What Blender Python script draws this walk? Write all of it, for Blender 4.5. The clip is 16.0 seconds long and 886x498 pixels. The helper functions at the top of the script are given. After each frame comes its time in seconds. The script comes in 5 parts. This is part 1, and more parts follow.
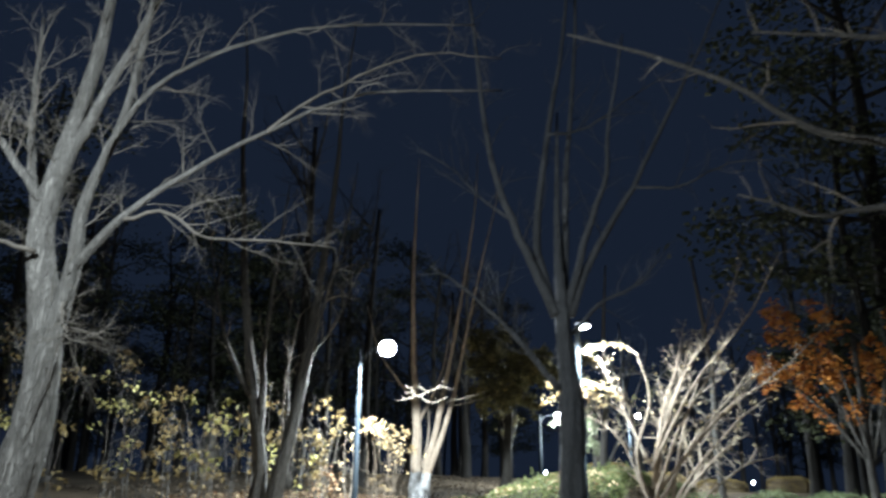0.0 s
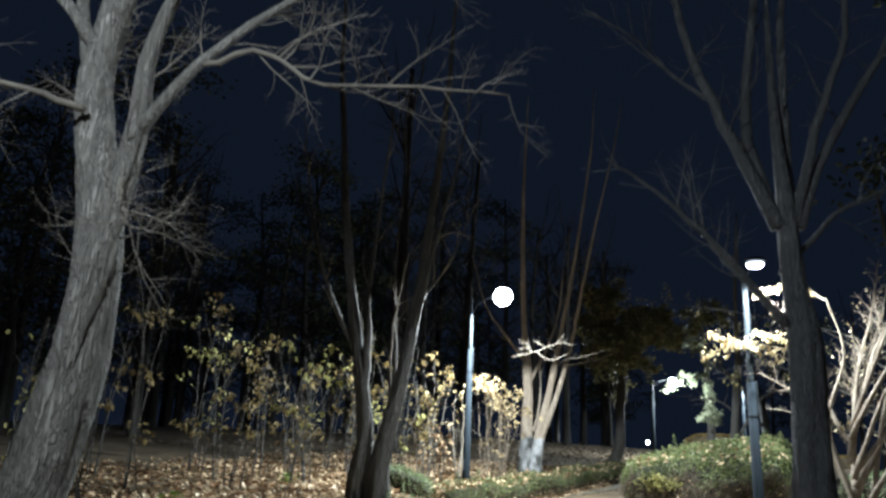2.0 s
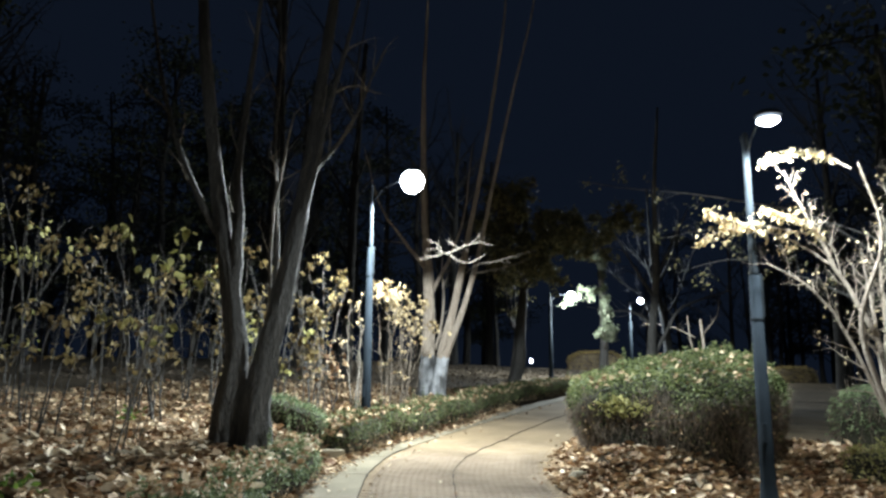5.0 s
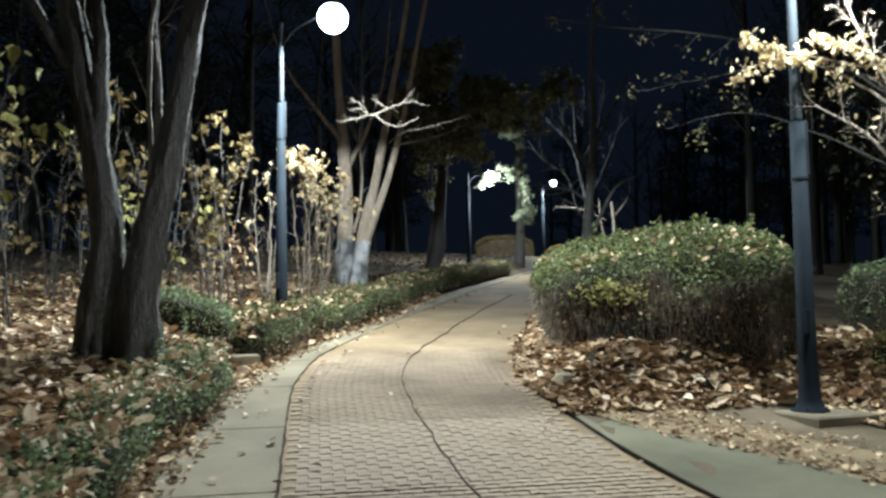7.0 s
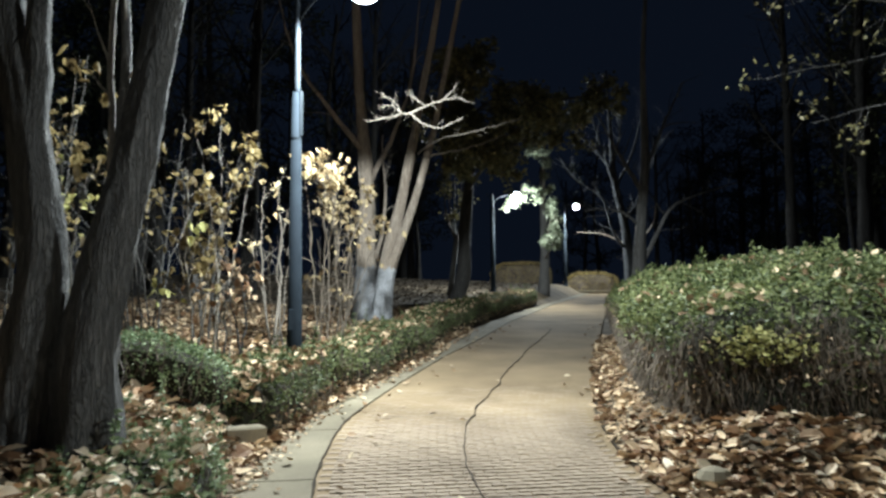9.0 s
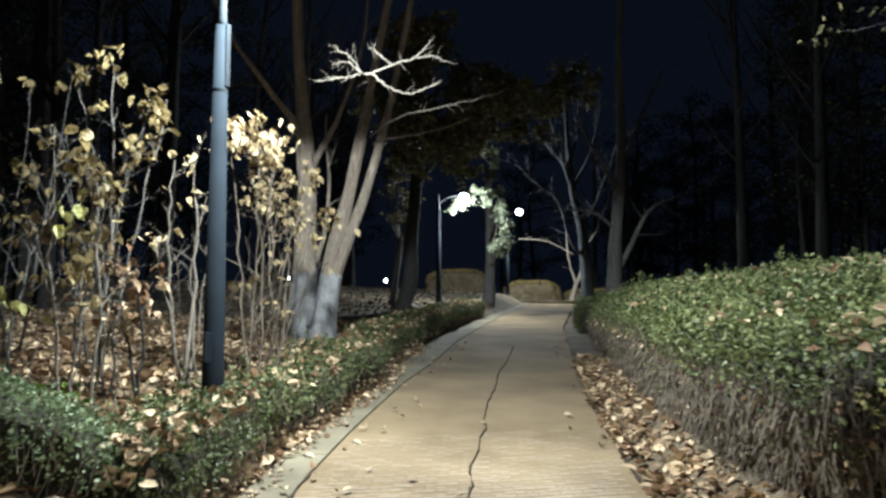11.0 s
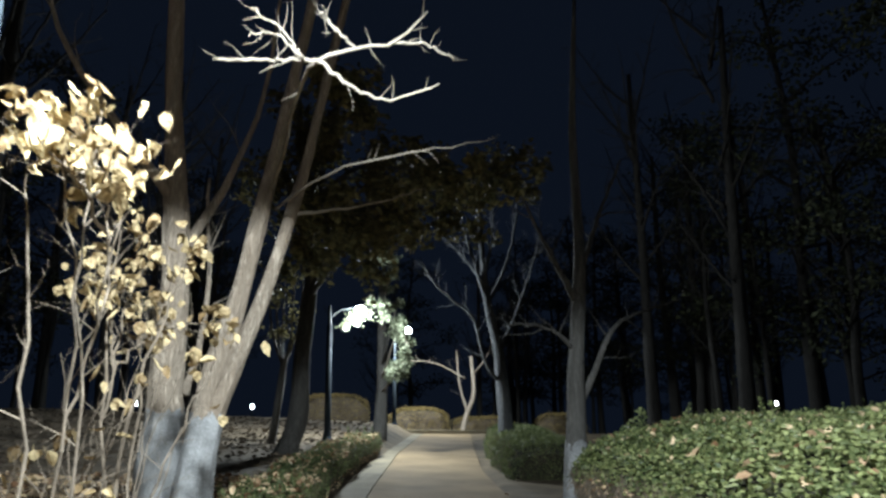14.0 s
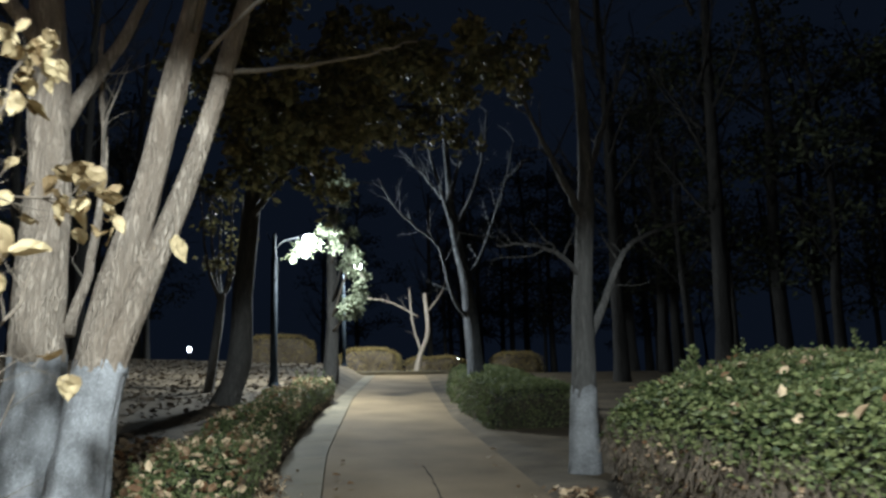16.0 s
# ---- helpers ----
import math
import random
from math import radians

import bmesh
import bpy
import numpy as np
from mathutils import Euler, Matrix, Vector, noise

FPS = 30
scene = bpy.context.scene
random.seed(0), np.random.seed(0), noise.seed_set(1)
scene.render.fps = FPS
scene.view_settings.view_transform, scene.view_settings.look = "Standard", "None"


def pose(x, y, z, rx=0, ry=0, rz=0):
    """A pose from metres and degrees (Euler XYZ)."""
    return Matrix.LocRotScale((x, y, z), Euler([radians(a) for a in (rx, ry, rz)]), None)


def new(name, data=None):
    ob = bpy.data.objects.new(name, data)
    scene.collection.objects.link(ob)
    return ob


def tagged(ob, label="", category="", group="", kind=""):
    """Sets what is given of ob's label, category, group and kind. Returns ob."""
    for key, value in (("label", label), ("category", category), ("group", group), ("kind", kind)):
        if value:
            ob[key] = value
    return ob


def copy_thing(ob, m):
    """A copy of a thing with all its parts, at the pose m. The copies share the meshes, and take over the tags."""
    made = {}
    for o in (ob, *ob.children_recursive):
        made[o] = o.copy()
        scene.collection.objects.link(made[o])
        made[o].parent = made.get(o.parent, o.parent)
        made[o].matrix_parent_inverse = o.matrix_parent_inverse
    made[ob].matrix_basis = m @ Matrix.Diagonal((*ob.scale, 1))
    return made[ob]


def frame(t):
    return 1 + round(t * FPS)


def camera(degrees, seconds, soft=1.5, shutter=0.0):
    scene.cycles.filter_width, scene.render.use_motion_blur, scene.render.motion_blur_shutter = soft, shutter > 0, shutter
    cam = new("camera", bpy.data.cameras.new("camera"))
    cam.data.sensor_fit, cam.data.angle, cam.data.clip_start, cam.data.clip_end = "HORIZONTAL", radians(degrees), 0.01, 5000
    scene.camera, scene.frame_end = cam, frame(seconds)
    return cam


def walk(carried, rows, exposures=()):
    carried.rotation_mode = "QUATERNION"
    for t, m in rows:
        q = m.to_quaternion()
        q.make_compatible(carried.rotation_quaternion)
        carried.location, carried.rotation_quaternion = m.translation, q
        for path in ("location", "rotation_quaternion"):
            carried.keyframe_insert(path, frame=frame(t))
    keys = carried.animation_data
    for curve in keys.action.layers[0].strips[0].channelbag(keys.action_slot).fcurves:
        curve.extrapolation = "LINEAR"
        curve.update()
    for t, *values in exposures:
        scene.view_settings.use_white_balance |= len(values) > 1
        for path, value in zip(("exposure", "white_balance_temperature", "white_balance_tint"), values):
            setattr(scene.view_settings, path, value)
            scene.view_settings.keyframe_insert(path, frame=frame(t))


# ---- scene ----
cam = camera(57.5, 16.0, 2.6, 0.5)
METRES, EYE, TILT, LEAN, TURN = 19.0, 1.5, 0.0, 0.0, 0.0
ROWS = [
    (0.0, 0.0, 0.0, 0.0, -0.18, 19.19, -0.51),
    (0.5, -0.013, 0.0306, 0.0006, 2.33, 19.11, -1.49),
    (1.0, -0.0222, 0.0594, 0.0007, 3.12, 17.37, -2.44),
    (1.5, -0.0326, 0.0893, 0.0021, 4.84, 17.25, -3.02),
    (2.0, -0.0411, 0.1192, 0.004, 5.45, 16.79, -2.48),
    (2.5, -0.0449, 0.1505, 0.0046, 5.19, 14.5, -1.64),
    (3.0, -0.0518, 0.1812, 0.0056, 1.36, 13.57, -2.33),
    (5.5, -0.0865, 0.333, 0.0125, -3.67, 10.06, -0.49),
    (6.0, -0.0939, 0.3654, 0.0123, -3.32, 6.28, 0.85),
    (6.5, -0.0947, 0.3955, 0.0131, -8.23, 5.73, 1.72),
    (7.0, -0.095, 0.4272, 0.0153, -10.76, 3.86, 0.94),
    (7.5, -0.0974, 0.4573, 0.0182, -12.31, 4.04, -0.49),
    (8.0, -0.0989, 0.4909, 0.0213, -11.8, 4.42, 0.59),
    (8.5, -0.1013, 0.522, 0.0243, -10.08, 5.39, 0.71),
    (11.0, -0.1003, 0.6723, 0.036, -15.8, 6.13, 0.29),
    (11.5, -0.0981, 0.7034, 0.0394, -16.3, 7.49, 1.52),
    (12.0, -0.0979, 0.7345, 0.043, -16.63, 7.58, 1.4),
    (12.5, -0.0941, 0.7663, 0.0459, -18.43, 7.99, 1.82),
    (13.0, -0.0931, 0.7986, 0.0517, -20.79, 8.71, 0.23),
    (13.5, -0.0891, 0.828, 0.0551, -24.35, 12.26, 0.74),
    (14.0, -0.0854, 0.8585, 0.0585, -25.45, 14.58, 0.83),
    (14.5, -0.0793, 0.8883, 0.0582, -27.32, 13.92, -0.47),
    (15.0, -0.0716, 0.9179, 0.0608, -27.69, 11.65, -2.01),
    (15.5, -0.0633, 0.9468, 0.0646, -29.12, 10.1, -1.39),
    (16.0, -0.0524, 0.9779, 0.0668, -29.47, 10.3, 1.86),
]
walk(cam, [(t, pose(0, 0, EYE, TILT, LEAN, TURN) @ pose(METRES * x, METRES * y, METRES * z, 90 + pitch, roll, yaw)) for t, x, y, z, yaw, pitch, roll in ROWS],
     exposures=[(0, 1.95), (1, 1.6), (2, 1.25), (3.2, 0.98), (5.5, 0.9), (7, 0.6), (8.5, 0.5), (11, 0.3), (12, 0.38), (13, 0.5), (14, 0.72), (15, 0.72), (16, 0.58)])

# ---- light ----
world = bpy.data.worlds.new("night_sky")
world.use_nodes = True
scene.world = world
world.node_tree.nodes["Background"].inputs[0].default_value = (0.28, 0.47, 0.95, 1)
world.node_tree.nodes["Background"].inputs[1].default_value = 0.0075
LAMP_WATTS = 1750


# ---- materials ----
def material(name, low, high, scale=8.0, fine=60.0, rough=0.8, bump=0.3, metal=0.0, island=0.0, per_object=0.0, stretch=(1, 1, 1), spec=0.3, through_light=0.0):
    """Two-scale noise between two colours, with bump; optional variation per loose piece or per object."""
    m = bpy.data.materials.new(name)
    m.use_nodes = True
    nt = m.node_tree
    b = nt.nodes["Principled BSDF"]
    b.inputs["Roughness"].default_value = rough
    b.inputs["Metallic"].default_value = metal
    b.inputs["Specular IOR Level"].default_value = spec
    co = nt.nodes.new("ShaderNodeTexCoord")
    mp = nt.nodes.new("ShaderNodeMapping")
    mp.inputs["Scale"].default_value = stretch
    nt.links.new(co.outputs["Object"], mp.inputs["Vector"])
    big = nt.nodes.new("ShaderNodeTexNoise")
    big.inputs["Scale"].default_value = scale
    big.inputs["Detail"].default_value = 5
    small = nt.nodes.new("ShaderNodeTexNoise")
    small.inputs["Scale"].default_value = fine
    small.inputs["Detail"].default_value = 3
    for n in (big, small):
        nt.links.new(mp.outputs["Vector"], n.inputs["Vector"])
    mix = nt.nodes.new("ShaderNodeMath")
    mix.operation = "MULTIPLY_ADD"
    nt.links.new(small.outputs["Fac"], mix.inputs[0])
    mix.inputs[1].default_value = 0.45
    half = nt.nodes.new("ShaderNodeMath")
    half.operation = "MULTIPLY_ADD"
    nt.links.new(big.outputs["Fac"], half.inputs[0])
    half.inputs[1].default_value, half.inputs[2].default_value = 1.3, -0.375
    nt.links.new(half.outputs[0], mix.inputs[2])
    last = mix.outputs[0]
    if island or per_object:
        src = nt.nodes.new("ShaderNodeNewGeometry" if island else "ShaderNodeObjectInfo")
        rnd = src.outputs["Random Per Island" if island else "Random"]
        add = nt.nodes.new("ShaderNodeMath")
        add.operation = "MULTIPLY_ADD"
        amount = island or per_object
        nt.links.new(rnd, add.inputs[0])
        add.inputs[1].default_value = amount
        sub = nt.nodes.new("ShaderNodeMath")
        sub.operation = "SUBTRACT"
        nt.links.new(last, sub.inputs[0])
        sub.inputs[1].default_value = amount / 2
        nt.links.new(sub.outputs[0], add.inputs[2])
        last = add.outputs[0]
    if "bark" in name or "paint" in name and "trunk" in name:
        cell = nt.nodes.new("ShaderNodeTexVoronoi")
        cell.feature = "DISTANCE_TO_EDGE"
        cell.inputs["Scale"].default_value = 22
        warp = nt.nodes.new("ShaderNodeVectorMath")
        warp.operation = "MULTIPLY_ADD"
        nt.links.new(small.outputs["Color"], warp.inputs[0])
        warp.inputs[1].default_value = (0.16, 0.16, 0.16)
        nt.links.new(mp.outputs["Vector"], warp.inputs[2])
        nt.links.new(warp.outputs[0], cell.inputs["Vector"])
        fis = nt.nodes.new("ShaderNodeMapRange")
        fis.inputs["From Max"].default_value = 0.3
        fis.inputs["To Min"].default_value = 0.55
        nt.links.new(cell.outputs["Distance"], fis.inputs["Value"])
        mul = nt.nodes.new("ShaderNodeMath")
        mul.operation = "MULTIPLY"
        nt.links.new(last, mul.inputs[0])
        nt.links.new(fis.outputs[0], mul.inputs[1])
        last = mul.outputs[0]
        mix = mul
    ramp = nt.nodes.new("ShaderNodeValToRGB")
    ramp.color_ramp.elements[0].color = (*low, 1)
    ramp.color_ramp.elements[1].color = (*high, 1)
    ramp.color_ramp.elements[0].position, ramp.color_ramp.elements[1].position = 0.15, 0.95
    nt.links.new(last, ramp.inputs[0])
    nt.links.new(ramp.outputs[0], b.inputs["Base Color"])
    if bump:
        bp = nt.nodes.new("ShaderNodeBump")
        bp.inputs["Strength"].default_value = bump
        bp.inputs["Distance"].default_value = 0.06 if "bark" in name else 0.02
        nt.links.new(mix.outputs[0], bp.inputs["Height"])
        nt.links.new(bp.outputs[0], b.inputs["Normal"])
    if through_light:
        tr = nt.nodes.new("ShaderNodeBsdfTranslucent")
        nt.links.new(ramp.outputs[0], tr.inputs[0])
        sh = nt.nodes.new("ShaderNodeMixShader")
        sh.inputs[0].default_value = through_light
        nt.links.new(b.outputs[0], sh.inputs[1])
        nt.links.new(tr.outputs[0], sh.inputs[2])
        nt.links.new(sh.outputs[0], nt.nodes["Material Output"].inputs[0])
    return m


def glow(name, colour, strength):
    m = bpy.data.materials.new(name)
    m.use_nodes = True
    b = m.node_tree.nodes["Principled BSDF"]
    b.inputs["Base Color"].default_value = (0.8, 0.8, 0.8, 1)
    b.inputs["Emission Color"].default_value = (*colour, 1)
    b.inputs["Emission Strength"].default_value = strength
    return m


SOIL = material("soil", (0.05, 0.036, 0.021), (0.2, 0.152, 0.097), 1.6, 40, 0.95, 0.8)
PAVER = material("paver", (0.2, 0.15, 0.102), (0.4, 0.312, 0.222), 0.9, 90, 0.85, 0.5, per_object=0.18)
PAVER_FAR = material("paver_joined", (0.2, 0.15, 0.102), (0.4, 0.312, 0.222), 0.9, 90, 0.85, 0.5, island=0.18)
BED = material("path_bed", (0.135, 0.092, 0.05), (0.315, 0.228, 0.13), 0.9, 70, 0.92, 0.6)
CONCRETE = material("concrete", (0.1, 0.082, 0.053), (0.29, 0.245, 0.165), 1.1, 80, 0.9, 0.35)
MOSSY = material("mossy_concrete", (0.075, 0.07, 0.043), (0.2, 0.188, 0.122), 1.2, 80, 0.9, 0.35)
DIRT = material("seam_dirt", (0.02, 0.014, 0.009), (0.07, 0.05, 0.03), 9, 70, 1.0, 0.8)
BARK = material("grey_bark", (0.07, 0.066, 0.06), (0.3, 0.288, 0.266), 3.2, 26, 0.9, 1.0, stretch=(1, 1, 0.14))
BARK_DARK = material("dark_bark", (0.042, 0.04, 0.037), (0.175, 0.163, 0.148), 3.2, 26, 0.92, 1.0, stretch=(1, 1, 0.14))
BARK_MID = material("mid_bark", (0.05, 0.053, 0.057), (0.19, 0.195, 0.205), 3.2, 26, 0.92, 1.0, stretch=(1, 1, 0.14))
BARK_WARM = material("warm_bark", (0.2, 0.155, 0.115), (0.66, 0.56, 0.45), 4.5, 30, 0.9, 1.0, stretch=(1, 1, 0.16))
TWIG = material("twig_bark", (0.1, 0.085, 0.068), (0.32, 0.275, 0.22), 5, 60, 0.9, 0.3)
# Dark bark made darker still, standing in for weak lamp light in the woods.
DIMMED_WOODS_BARK = material("dimmed_woods_bark", (0.018, 0.017, 0.016), (0.075, 0.07, 0.064), 3.2, 26, 0.95, 0.8, stretch=(1, 1, 0.14))
CROWN = material("far_crown_leaf", (0.02, 0.026, 0.014), (0.085, 0.095, 0.05), 0.7, 12, 0.7, 0.0, island=0.8, through_light=0.2)
WRAP = material("pale_trunk_paint", (0.15, 0.15, 0.15), (0.52, 0.525, 0.53), 4, 40, 0.9, 0.7)
STEEL = material("painted_steel", (0.009, 0.0125, 0.016), (0.019, 0.025, 0.031), 3, 90, 0.85, 0.05, spec=0.06)
ALLOY = material("grey_alloy", (0.013, 0.017, 0.02), (0.025, 0.03, 0.035), 5, 90, 0.8, 0.05, spec=0.1)
GREEN = material("hedge_leaf", (0.044, 0.062, 0.021), (0.24, 0.262, 0.106), 1.2, 20, 0.5, 0.0, island=0.9, through_light=0.25)
LOW_GREEN = material("low_hedge_leaf", (0.036, 0.054, 0.02), (0.175, 0.195, 0.08), 0.8, 20, 0.55, 0.0, island=0.8, through_light=0.2)
DULL_GREEN = material("dull_leaf", (0.07, 0.105, 0.045), (0.29, 0.35, 0.18), 1.5, 20, 0.55, 0.0, island=0.8, through_light=0.2)
YELLOW_GREEN = material("yellowing_leaf", (0.24, 0.23, 0.075), (0.52, 0.48, 0.2), 2, 20, 0.6, 0.0, island=0.9, through_light=0.3)
YELLOW = material("yellow_leaf", (0.085, 0.058, 0.025), (0.3, 0.23, 0.1), 2, 25, 0.6, 0.0, island=0.9, through_light=0.35)
PALE_LEAF = material("pale_dry_leaf", (0.36, 0.26, 0.13), (0.72, 0.62, 0.4), 2, 25, 0.65, 0.1, island=0.9, per_object=0.0, through_light=0.3)
PALE_SINGLE = material("pale_single_leaf", (0.16, 0.105, 0.048), (0.45, 0.355, 0.2), 9, 60, 0.65, 0.1, per_object=0.9, through_light=0.3)
SILVER_LEAF = material("silvery_leaf", (0.06, 0.07, 0.04), (0.22, 0.24, 0.16), 2, 25, 0.6, 0.0, island=0.9, through_light=0.3)
FRESH = material("fresh_leaf", (0.08, 0.14, 0.02), (0.2, 0.3, 0.06), 2, 25, 0.5, 0.0, island=0.7, through_light=0.3)
ORANGE = material("orange_leaf", (0.3, 0.09, 0.02), (0.6, 0.27, 0.06), 2, 25, 0.6, 0.0, island=0.9, through_light=0.35)
LITTER = material("dry_litter", (0.15, 0.076, 0.036), (0.68, 0.51, 0.32), 2, 25, 0.75, 0.1, island=1.1, through_light=0.1)
PALE_LITTER = material("pale_litter", (0.3, 0.17, 0.085), (0.78, 0.66, 0.48), 2, 25, 0.7, 0.1, island=1.1, through_light=0.1)
PATH_LEAF = material("path_leaf", (0.2, 0.11, 0.05), (0.55, 0.45, 0.3), 2, 25, 0.75, 0.1, per_object=0.8)
GREY_TWIG = material("grey_twig", (0.055, 0.05, 0.044), (0.19, 0.17, 0.145), 5, 60, 0.9, 0.3)
DARK_LEAF = material("dark_leaf", (0.05, 0.05, 0.022), (0.19, 0.16, 0.07), 2, 20, 0.6, 0.0, island=0.8, through_light=0.25)
BRUSH = material("bare_brush", (0.055, 0.043, 0.032), (0.21, 0.165, 0.12), 3, 50, 0.9, 0.2, island=0.7)
STRAW = material("straw_hedge_leaf", (0.24, 0.17, 0.06), (0.5, 0.38, 0.16), 2, 20, 0.7, 0.0, island=0.8, through_light=0.2)
LAMP_GLOW = glow("lamp_diffuser", (0.84, 0.9, 1.0), 22)
SMALL_GLOW = glow("small_lamp_glass", (0.85, 0.95, 1.0), 12)


# ---- shapes ----
def ease(a):
    a = min(1.0, max(0.0, a))
    return a * a * (3 - 2 * a)


def lerp_table(v, table):
    if v <= table[0][0]:
        (a, p), (b, q) = table[0], table[1]
    elif v >= table[-1][0]:
        (a, p), (b, q) = table[-2], table[-1]
    else:
        for (a, p), (b, q) in zip(table, table[1:]):
            if a <= v <= b:
                break
    return p + (q - p) * (v - a) / (b - a)


RISE = ((-12, -0.3), (0, 0.0), (3.4, 0.1), (6.3, 0.24), (9, 0.38), (11, 0.54), (12.8, 0.68), (14.6, 0.87), (16.3, 1.06), (18.6, 1.26), (32, 2.41), (45.5, 3.57), (60, 3.9))
CURB_X = ((-12, -3.0), (9, -2.8), (13.2, -2.62), (15.7, -2.34), (16.7, -2.1), (18.1, -1.7), (19.6, -1.15), (22, -0.1), (24.9, 0.9), (28, 2.15), (32.5, 4.25), (42, 9.2), (47, 11.8))
PAVE_X = ((-12, -2.1), (9, -2.0), (13, -1.88), (14.5, -1.84), (16, -1.79), (17.8, -1.49), (19.9, -0.72), (22.7, 0.4), (24.8, 1.36), (28.4, 2.85), (36.4, 6.65), (42, 9.6), (47, 12.2))
RIGHT_X = ((-12, 0.9), (9, 0.75), (12.4, 0.58), (13.2, 0.45), (14.6, 0.42), (15.4, 0.41), (16.2, 0.46), (17.8, 0.87), (18.4, 1.1), (20.5, 1.88), (22.7, 2.75), (25.9, 4.15), (31.5, 6.5), (38, 9.7), (43.5, 12.5), (47, 14.2))


def smoothed(v, table, w=0.5):
    return (lerp_table(v - w, table) + 2 * lerp_table(v, table) + lerp_table(v + w, table)) / 4


def rise(y):
    return 4.6 if y > 95 else (-0.5 if y < -20 else smoothed(y, RISE, 0.8))


def bank(x, y):
    """Height of the ground above the path's own level."""
    yc = min(max(y, -12), 47)
    d = smoothed(yc, CURB_X) - x
    if d > 0:
        return 0.38 * ease(d / 1.1) + 0.035 * min(d, 12)
    r = x - smoothed(yc, RIGHT_X)
    if r > 0 and 14.4 < y < 24:
        return 0.36 * ease(r / 0.75) * ease((y - 14.5) / 0.95) * ease((24 - y) / 1.5)
    return 0.0


def soil_z(x, y):
    return rise(min(max(y, -20), 60)) + bank(x, y) + 0.03 * noise.noise((x * 0.9, y * 0.9, 0)) + 0.012 * noise.noise((x * 4, y * 4, 3))


class Geo:
    def __init__(self):
        self.v, self.f = [], []

    def add(self, verts, faces):
        n = len(self.v)
        self.v.extend(tuple(p) for p in verts)
        self.f.extend(tuple(n + i for i in f) for f in faces)

    def mesh(self, name, mat, smooth=False):
        me = bpy.data.meshes.new(name)
        me.from_pydata(self.v, [], self.f)
        me.materials.append(mat)
        if smooth:
            me.shade_smooth()
        return me


def part(name, geo, mat, parent=None, label="", smooth=False):
    ob = new(name, geo.mesh(name, mat, smooth))
    if parent:
        ob.parent = parent
    if label:
        tagged(ob, label)
    return ob


def thing(name, label, category, group="", kind="", at=None):
    ob = new(name)
    if at:
        ob.location = at
    return tagged(ob, label, category, group, kind)


def tube(geo, pts, radii, sides=7, lumps=0.0, cap=True, fissure=0.0):
    pts = [Vector(p) for p in pts]
    ring = []
    side = Vector((1, 0.13, 0.07))
    for i, p in enumerate(pts):
        d = (pts[min(i + 1, len(pts) - 1)] - pts[max(i - 1, 0)]).normalized()
        u = side - d * side.dot(d)
        if u.length < 1e-3:
            u = d.orthogonal()
        u.normalize()
        side = u
        w = d.cross(u)
        for k in range(sides):
            a = 2 * math.pi * k / sides
            r = radii[i]
            if lumps:
                r *= 1 + lumps * noise.noise((p.x * 3 + 2 * math.cos(a), p.y * 3 + 2 * math.sin(a), p.z * 1.3))
            if fissure:
                groove = abs(noise.noise((p.x + math.cos(a) * 4.5, p.y + math.sin(a) * 4.5, p.z * 1.7))) * 3.5
                chip = noise.noise((p.x * 9 + math.cos(a) * 6, math.sin(a) * 6, p.z * 9))
                r *= 1 - fissure * (1 - min(1.0, groove)) + fissure * 0.35 * chip
            ring.append(p + (u * math.cos(a) + w * math.sin(a)) * r)
    faces = []
    for i in range(len(pts) - 1):
        for k in range(sides):
            a, b = i * sides + k, i * sides + (k + 1) % sides
            faces.append((a, b, b + sides, a + sides))
    if cap:
        faces.append(tuple(range(sides))[::-1])
        faces.append(tuple(range((len(pts) - 1) * sides, len(pts) * sides)))
    geo.add(ring, faces)


def curve_points(ctrl, n):
    """A smooth line through control points."""
    c = [Vector(p) for p in ctrl]
    c = [2 * c[0] - c[1], *c, 2 * c[-1] - c[-2]]
    out = []
    spans = len(c) - 3
    for i in range(n):
        s = i / (n - 1) * spans
        k = min(int(s), spans - 1)
        t = s - k
        a, b, d, e = c[k:k + 4]
        out.append(0.5 * (2 * b + (d - a) * t + (2 * a - 5 * b + 4 * d - e) * t * t + (3 * b - a - 3 * d + e) * t ** 3))
    return out


def limb(geo, ctrl, r0, r1, n=14, sides=8, lumps=0.0, crook=0.0, rng=random):
    pts = curve_points(ctrl, n)
    if crook:
        for i in range(1, n):
            pts[i] = pts[i] + Vector((rng.uniform(-1, 1), rng.uniform(-1, 1), rng.uniform(-1, 1))) * crook
    radii = [r0 + (r1 - r0) * (i / (n - 1)) ** 0.8 for i in range(n)]
    tube(geo, pts, radii, sides, lumps)
    return pts, radii


